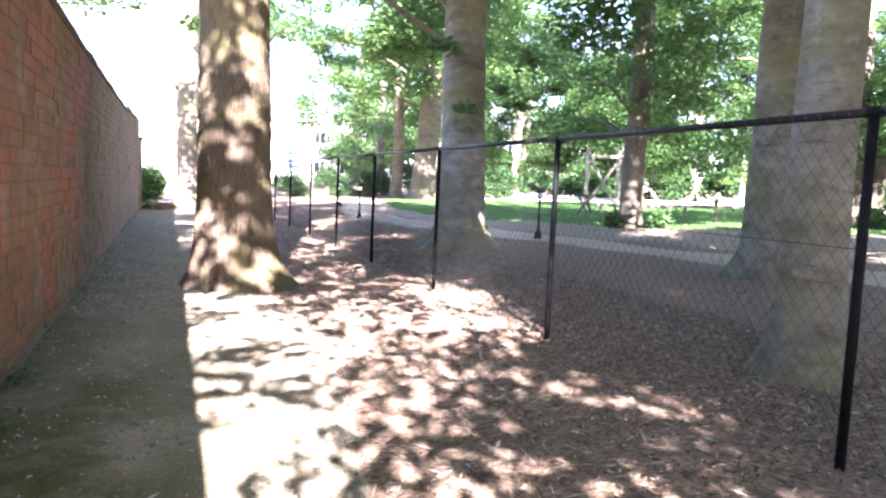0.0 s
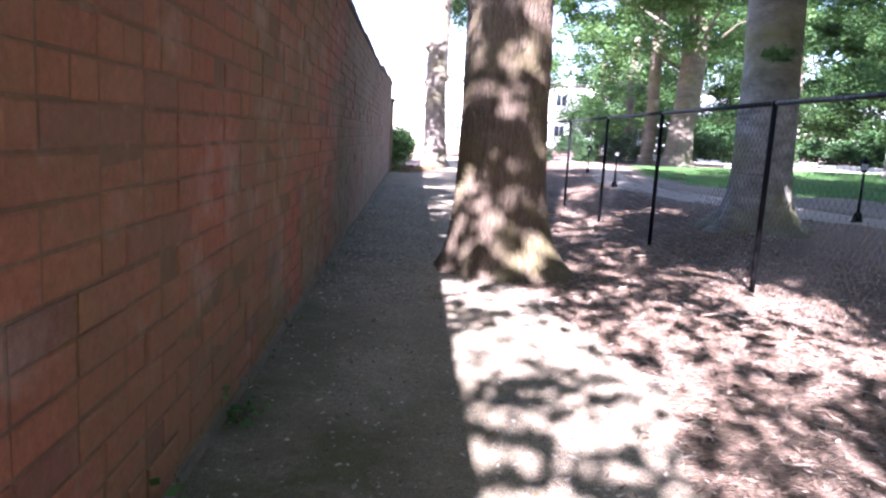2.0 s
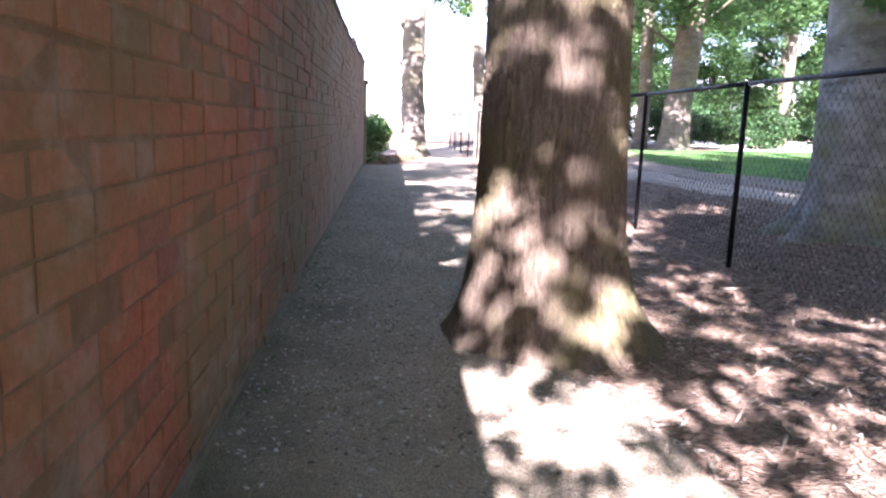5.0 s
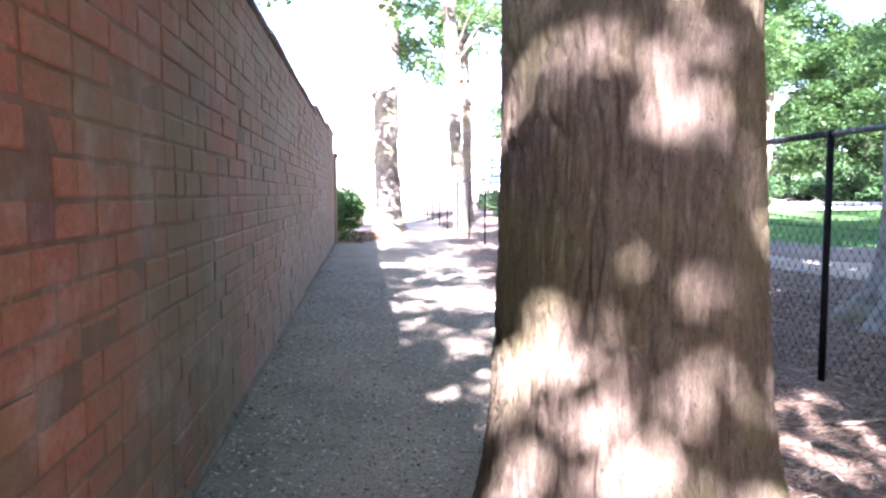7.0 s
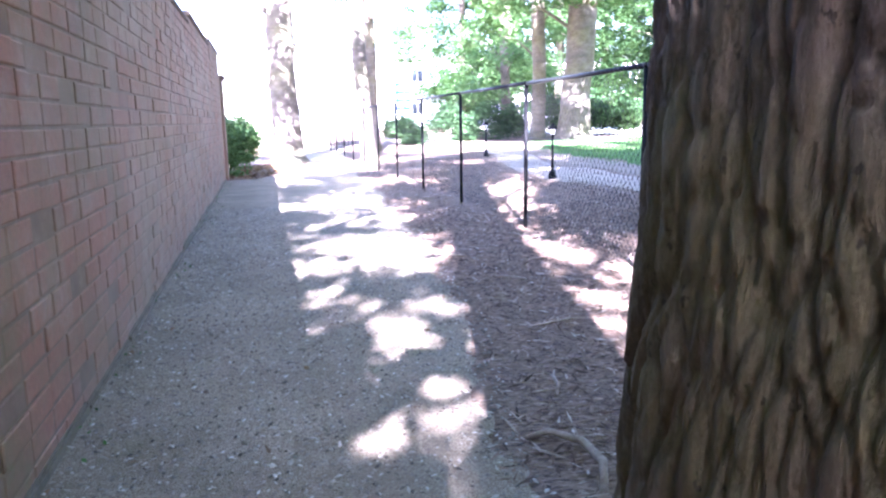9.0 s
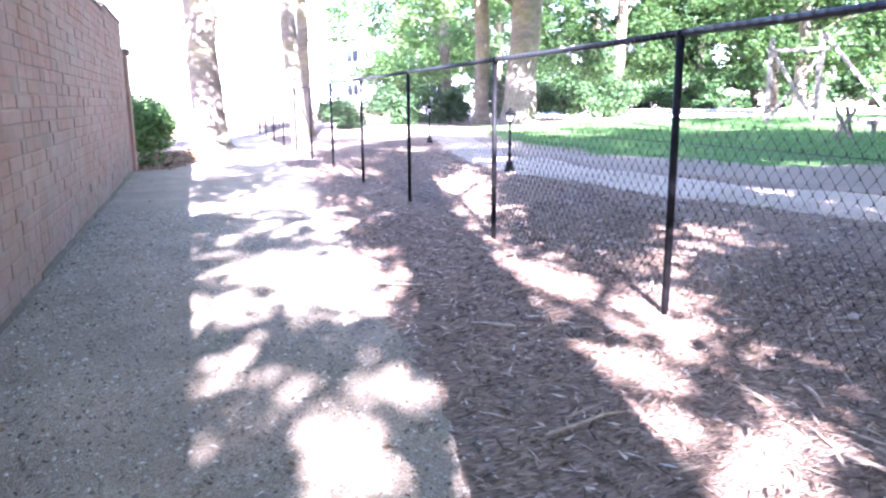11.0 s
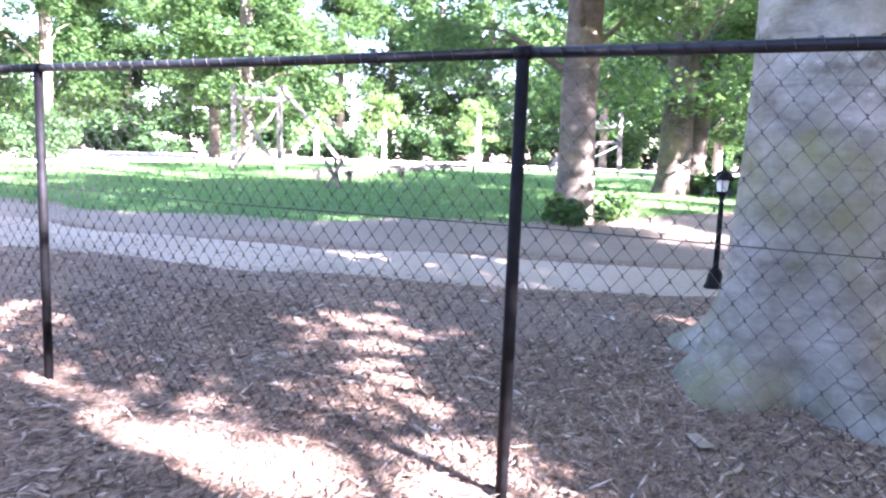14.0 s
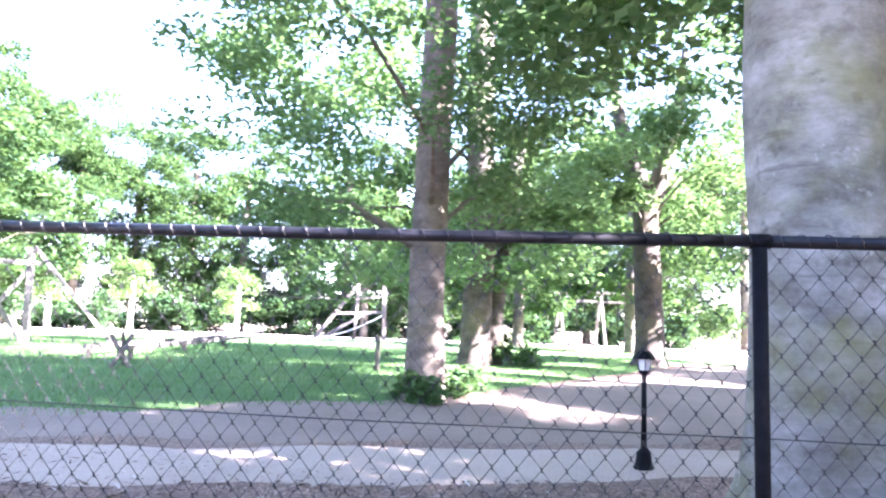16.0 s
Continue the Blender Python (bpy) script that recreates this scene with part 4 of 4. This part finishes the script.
for a, b, w in (((-2.1, 0.0), (0.4, 3.3), 0.22), ((-1.6, 0.1), (0.6, 1.4), 0.18), ((0.2, 0.0), (0.3, 3.0), 0.2), ((1.9, 0.0), (1.8, 3.2), 0.26), ((-1.0, 1.5), (1.9, 1.6), 0.16), ((0.3, 2.4), (1.8, 2.5), 0.12)):
    timber("beam", side * a[0] + Vector((0, 0, a[1] - 0.05)), side * b[0] + Vector((0, 0, b[1])), w, climb)
sl = [(side * (1.8 - 0.5 * k) + Vector((-0.4, 0, 0.12 + 1.3 * (1 - k / 7) ** 1.6))) for k in range(8)]
part("slide", joined("slide", [([p + Vector((-0.5, -0.1, 0)) for p in sl] + [p + Vector((0.5, 0.1, 0)) for p in sl] + [p + Vector((-0.5, -0.1, -0.06)) for p in sl] + [p + Vector((0.5, 0.1, -0.06)) for p in sl],
     [[k, k + 1, k + 9, k + 8] for k in range(7)] + [[k + 16, k + 24, k + 25, k + 17] for k in range(7)] + [[k, k + 16, k + 17, k + 1] for k in range(7)] + [[k + 8, k + 9, k + 25, k + 24] for k in range(7)])]), M_WHITE, climb, "white slide chute")
swing = thing("swing_frame", "pale timber swing frame with splayed legs on the sand", "swing", at=(44.0, 8.8, low(44, 8.8)))
for s in (-2.2, -0.2, 2.2):
    for d in (-0.8, 0.8):
        timber("leg", (d, s + 0.3 * d, -0.05), (0, s, 3.1), 0.17, swing)
timber("top_beam", (0, -2.9, 3.15), (0, 2.9, 3.2), 0.22, swing)
timber("side_beam", (0.4, -2.5, 2.7), (0.4, 1.2, 2.75), 0.14, swing)
for s in (-1.4, 1.0):
    part("rope", tube_mesh("rope", [(0, s - 0.2, 3.1), (0, s - 0.2, 0.5)], [0.015] * 2, 5), M_BLACK, swing)
    part("rope", tube_mesh("rope", [(0, s + 0.2, 3.1), (0, s + 0.2, 0.5)], [0.015] * 2, 5), M_BLACK, swing)
    part("seat", box(-0.1, 0.1, s - 0.24, s + 0.24, 0.46, 0.5, 0.01), M_BLACK, swing)

# ---- far building, sign and railing ----
def building(x, y, w, d, h, storeys, turn):
    z = low(x, y)
    t = thing("house", "long white far building with rows of windows", "building", at=(x, y, z))
    t.rotation_euler = (0, 0, radians(turn))
    part("wall", box(-w / 2, w / 2, 0, d, -0.3, h), M_WHITE, t)
    part("roof", box(-w / 2 - 0.4, w / 2 + 0.4, -0.4, d + 0.4, h + 0.003, h + 0.5, 0.1), M_ROOF, t)
    n = int(w / 3)
    for s in range(storeys):
        for k in range(n):
            cx, cz = -w / 2 + (k + 0.5) * w / n, h * (s + 0.55) / storeys
            win = part("window", box(cx - 0.75, cx + 0.75, -0.08, 0.0, cz - 0.75, cz + 0.75, 0.02), M_WHITE, t)
            part("pane", box(cx - 0.62, cx - 0.04, -0.1, -0.083, cz - 0.62, cz + 0.62), M_PANE, win)
            part("pane", box(cx + 0.04, cx + 0.62, -0.1, -0.083, cz - 0.62, cz + 0.62), M_PANE, win)
    return t


building(22, 88, 44, 10, 7.2, 2, -6)
building(-22, 96, 30, 10, 6.0, 2, 8)
sign = thing("sign_board", "blue and white panelled sign on a post", "sign", at=(7.4, 46.0, low(7.4, 46)))
part("pole", tube_mesh("pole", [(0, 0, -0.1), (0, 0, 2.2)], [0.06, 0.06], 8), M_BLACK, sign)
part("board", box(-0.42, 0.42, -0.05, 0.05, 1.2, 3.0, 0.01), M_BLUE, sign)
for k in range(4):
    part("panel", box(-0.36, 0.36, -0.062, -0.051, 1.28 + 0.42 * k, 1.5 + 0.42 * k), M_WHITE, sign)
rail = thing("railing", "low black metal picket railing across the path end", "railing", at=(0, 0, 0))
for x in np.arange(0.9, 4.6, 0.16):
    part("picket", tube_mesh("picket", [(x, 40.5, -0.05), (x, 40.5, 1.15)], [0.012] * 2, 6), M_BLACK, rail)
for z in (0.2, 1.05):
    part("bar", tube_mesh("bar", [(0.85, 40.5, z), (4.6, 40.5, z)], [0.016] * 2, 6), M_BLACK, rail)

# ---- brick wall ----
WALL, Y0, Y1, LEN, COURSE = -0.83, -6.0, 23.4, 0.266, 0.1
wall = thing("wall_brick", "tall weathered red brick garden wall with mossy patches", "wall", kind="structure")


def wall_top(y):
    return 24 if y < 17.0 else 25 if y < 20.6 else 26


for a, b in ((Y0, 17.0), (17.0, 20.6), (20.6, Y1)):
    h = wall_top((a + b) / 2) * COURSE
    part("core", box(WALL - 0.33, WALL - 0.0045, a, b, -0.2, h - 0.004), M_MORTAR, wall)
    n = int((b - a) / 0.9)
    for k in range(n):
        u, w = a + (b - a) * k / n, a + (b - a) * (k + 1) / n
        j = rng.uniform(-0.006, 0.006)
        part("coping_stone", box(WALL - 0.36, WALL + 0.022 + j, u + 0.004, w - 0.004, h, h + 0.06 + j, 0.012), M_COPING, wall)
n = 30
for k in range(n):
    u, w = Y0 + (Y1 - Y0) * k / n, Y0 + (Y1 - Y0) * (k + 1) / n
    part("footing", box(WALL - 0.02, WALL + 0.016 + rng.uniform(-0.004, 0.004), u + 0.001, w - 0.001, -0.1, 0.06 + rng.uniform(-0.02, 0.02), 0.012), M_FOOT, wall)
pier = thing("wall_pier", "low brick pier closing the end of the garden wall", "pier", kind="structure")
part("shaft", box(WALL - 0.4, WALL + 0.05, Y1 + 0.004, Y1 + 0.5, -0.1, 2.1, 0.01), M_BRICK, pier)
part("cap", box(WALL - 0.45, WALL + 0.1, Y1 + 0.02, Y1 + 0.55, 2.1, 2.2, 0.02), M_COPING, pier)


def brick_verts(l, e):
    """A brick whose worn front edges are drawn in: rear rim, front rim, inset front."""
    y, z, k = l / 2, 0.0455, 0.007
    rear = [(-0.03, -y, -z), (-0.03, y, -z), (-0.03, y, z), (-0.03, -y, z)]
    mid = [(e - 0.004, -y, -z), (e - 0.004, y, -z), (e - 0.004, y, z), (e - 0.004, -y, z)]
    front = [(e, -y + k, -z + k), (e, y - k, -z + k), (e, y - k, z - k), (e, -y + k, z - k)]
    faces = [[8, 9, 10, 11]]
    for a, b in ((0, 4), (4, 8)):
        faces += [[a + q, a + (q + 1) % 4, b + (q + 1) % 4, b + q] for q in range(4)]
    return rear + mid + front, faces


shared = {}
rest = []
picked = 0
for c in range(26):
    y = Y0 - (LEN * 0.5 if c % 2 else 0.0)
    while y < Y1 - 0.05:
        l = LEN if rng.uniform() > 0.2 else LEN * 0.5
        a, b = max(y, Y0), min(y + l, Y1)
        y += l
        mid = (a + b) / 2
        if c >= wall_top(mid) or b - a < 0.06:
            continue
        z = (c + 0.5) * COURSE + rng.normal(0, 0.0015)
        e = rng.normal(0.0, 0.0028)
        size = b - a - 0.009 + rng.normal(0, 0.003)
        if picked < 300 and 3.4 < mid < 9.6 and 2 <= c <= 15 and l == LEN and b - a > LEN - 0.01:
            if l not in shared:
                v, f = brick_verts(LEN - 0.009, 0.0)
                shared[l] = mesh_of("brick", v, f)
                shared[l].materials.append(M_BRICK)
            ob = new("brick", shared[l])
            ob.parent = wall
            ob.location = (WALL + e, mid, z)
            ob.rotation_euler = (rng.normal(0, 0.009), rng.normal(0, 0.014), rng.normal(0, 0.006))
            picked += 1
        else:
            v, f = brick_verts(size, e)
            rest.append(([(p[0] + WALL, p[1] + mid, p[2] + z) for p in v], f))
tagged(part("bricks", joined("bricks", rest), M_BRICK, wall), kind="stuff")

# ---- litter, chips, grass ----
def chips(name, xy, length, width, material, label, category, lift=0.004):
    """Splinters of bark: long four-sided slivers lying at all angles."""
    n = len(xy)
    a = rng.uniform(0, 2 * math.pi, n)
    l = length * rng.lognormal(0, 0.45, n) / 2
    w = width * rng.uniform(0.5, 1.5, n) / 2
    d = np.stack([np.cos(a), np.sin(a), rng.normal(0, 0.22, n)], 1)
    s = np.stack([-np.sin(a), np.cos(a), rng.normal(0, 0.25, n)], 1)
    c = np.stack([xy[:, 0], xy[:, 1], rise(xy[:, 0], xy[:, 1]) + lift + rng.uniform(0, 0.008, n)], 1)
    up = np.array([[0, 0, 1.0]]) * (w * 0.7)[:, None]
    v = np.stack([c - d * l[:, None], c + s * w[:, None], c + d * l[:, None], c - s * w[:, None] * 0.8 + up * 0.3, c + up], 1).reshape(-1, 3)
    i = np.arange(n)[:, None] * 5
    f = np.concatenate([i + [q] for q in ([0, 1, 4], [1, 2, 4], [2, 3, 4], [3, 0, 4])], 1).reshape(-1, 3)
    return tagged(part(name, mesh_of(name, v, f), material), label, category, kind="stuff")


def scatter(n, x0, x1, y0, y1, keep):
    xy = np.stack([rng.uniform(x0, x1, n), rng.uniform(y0, y1, n)], 1)
    return xy[[keep(x, y) for x, y in xy]]


def off_path(x, y):
    return x > path_edge(y) + rng.normal(0.0, 0.14 + 0.3 * (y < 7.5)) and math.hypot(x - 0.74, y - 8.0) > 0.58 and math.hypot(x - 4.78, y - 11.5) > 0.6


chips("mulch_chips", scatter(52000, 0.6, 4.6, 0.8, 16.5, off_path), 0.055, 0.013, M_CHIP, "scattered brown bark chips on the ground", "mulch")
chips("far_mulch_chips", scatter(16000, 0.9, 6.2, 12.0, 27.0, off_path), 0.075, 0.02, M_CHIP, "brown bark chips under the far fence", "mulch")
chips("pale_splinters", scatter(900, 0.8, 4.4, 1.0, 17.0, off_path), 0.12, 0.014, M_STICK, "pale wood splinters and twigs in the mulch", "twigs", 0.010)
chips("path_bark_bits", scatter(3400, -0.6, 2.0, 1.0, 20.0, lambda x, y: rng.uniform() < math.exp((x - path_edge(y)) / 0.42)), 0.035, 0.011, M_CHIP, "stray bark bits trodden onto the footpath", "mulch", 0.013)
chips("path_grit", scatter(30000, -0.8, 1.6, 2.0, 18.0, lambda x, y: x < path_edge(y) and rng.uniform() < 0.25 + 0.75 * (y > 6.5)), 0.02, 0.015, M_STONE, "loose grit on the footpath", "grit", 0.012)
fallen = scatter(200, -0.8, 2.2, 1.0, 24.0, lambda x, y: x < path_edge(y) + 0.3)
tagged(part("fallen_leaves", leaves("fallen_leaves", np.stack([fallen[:, 0], fallen[:, 1], rise(fallen[:, 0], fallen[:, 1]) + 0.022], 1), 0.03, 1.5), M_DRY), "small dry brown leaves on the path", "leaves", kind="stuff")
litter = scatter(2500, -0.8, 1.2, 23.4, 29.0, lambda x, y: x < -0.2 + (y - 23.4) * 0.25)
tagged(part("leaf_litter", leaves("leaf_litter", np.stack([litter[:, 0], litter[:, 1], rise(litter[:, 0], litter[:, 1]) + 0.02], 1), 0.06, 1.2), M_DRY), "brown leaf litter past the wall end", "leaves", kind="stuff")
moss = scatter(1500, -0.82, -0.62, 1.0, 23.0, lambda x, y: rng.uniform() < 0.2 + 0.8 * max(0, noise.noise((y * 0.8, 5, 5))) and rng.uniform() > (x + 0.82) / 0.2)
tagged(part("moss", leaves("moss", np.stack([moss[:, 0], moss[:, 1], rng.uniform(0.015, 0.035, len(moss))], 1), 0.018, 0.3), M_IVY), "small weeds and moss along the wall foot", "weeds", kind="stuff")


def blades(name, xy, h, label):
    n = len(xy)
    a = rng.uniform(0, 2 * math.pi, n)
    hh = h * rng.uniform(0.6, 1.4, n)
    c = np.stack([xy[:, 0], xy[:, 1], rise(xy[:, 0], xy[:, 1]) + 0.015], 1)
    s = np.stack([np.cos(a), np.sin(a), 0 * a], 1) * (hh * 0.12)[:, None]
    tip = np.stack([rng.normal(0, 0.4, n) * hh, rng.normal(0, 0.4, n) * hh, hh], 1)
    v = np.stack([c - s, c + s, c + tip], 1).reshape(-1, 3)
    return tagged(part(name, mesh_of(name, v, np.arange(3 * n).reshape(-1, 3)), M_GRASS), label, "grass", kind="stuff")


blades("grass", scatter(90000, 7.0, 24.0, 9.0, 32.0, lambda x, y: lawn_near(y) + rng.exponential(0.4) < x), 0.055, "short green grass blades of the lawn")


# ---- single sticks and bark slabs ----
loose = np.random.default_rng(77)
for x, y, a, l in ((2.05, 11.9, 0.6, 0.34), (1.75, 12.6, 2.4, 0.28), (2.6, 11.2, 1.1, 0.22), (3.3, 11.7, 2.9, 0.25), (1.6, 11.3, 0.2, 0.42), (2.3, 10.6, 1.9, 0.3), (3.0, 12.9, 0.9, 0.2), (1.5, 13.6, 2.6, 0.36), (2.2, 13.2, 0.4, 0.26), (3.7, 12.9, 1.5, 0.24), (4.0, 13.6, 0.3, 0.2), (2.9, 10.2, 2.2, 0.3), (1.2, 10.4, 1.2, 0.3), (2.5, 9.3, 0.1, 0.36), (3.4, 9.7, 1.7, 0.22), (2.1, 6.6, 0.5, 0.28)):
    st = thing("stick", "pale dry stick lying on the bark mulch", "stick", "fallen sticks", at=(x, y, low(x, y) + 0.016))
    d, n = Vector((math.cos(a), math.sin(a), 0)), Vector((-math.sin(a), math.cos(a), 0))
    part("twig", tube_mesh("twig", [-d * l / 2, -d * l / 6 + n * loose.uniform(-0.02, 0.02) + Vector((0, 0, 0.006)), d * l / 5 + n * loose.uniform(-0.02, 0.02) + Vector((0, 0, 0.008)), d * l / 2], [0.008, 0.009, 0.008, 0.004], 6), M_STICK, st)
    if l > 0.29:
        part("side_twig", tube_mesh("side_twig", [d * l / 6 + Vector((0, 0, 0.006)), d * l / 3.2 + n * l * 0.16 + Vector((0, 0, 0.012))], [0.005, 0.003], 5), M_STICK, st)
for x, y, a, l, w in ((3.55, 11.85, 0.5, 0.17, 0.06), (3.9, 11.1, 2.0, 0.13, 0.05), (2.35, 12.35, 1.3, 0.12, 0.04), (3.15, 10.7, 2.7, 0.15, 0.045), (2.0, 10.0, 0.8, 0.11, 0.05), (3.6, 14.1, 1.0, 0.14, 0.05)):
    sl2 = thing("bark_slab", "flat pale slab of bark on the mulch", "bark", "bark slabs", at=(x, y, low(x, y) + 0.016))
    bm = box(-l / 2, l / 2, -w / 2, w / 2, -0.004, 0.006, 0.003)
    bmesh.ops.rotate(bm, verts=bm.verts, matrix=Matrix.Rotation(a, 3, "Z") @ Matrix.Rotation(0.08, 3, "Y"))
    part("slab", bm, M_STICK, sl2)
root = thing("surface_root", "thin curved pale root at the path edge", "root", at=(0.98, 9.75, 0.015))
part("root_strand", tube_mesh("root_strand", [(0.0, -0.28, -0.02), (0.06, -0.15, 0.02), (0.05, 0.0, 0.03), (-0.03, 0.12, 0.025), (-0.12, 0.17, -0.02)], [0.016, 0.018, 0.016, 0.013, 0.01], 8), M_STICK, root)
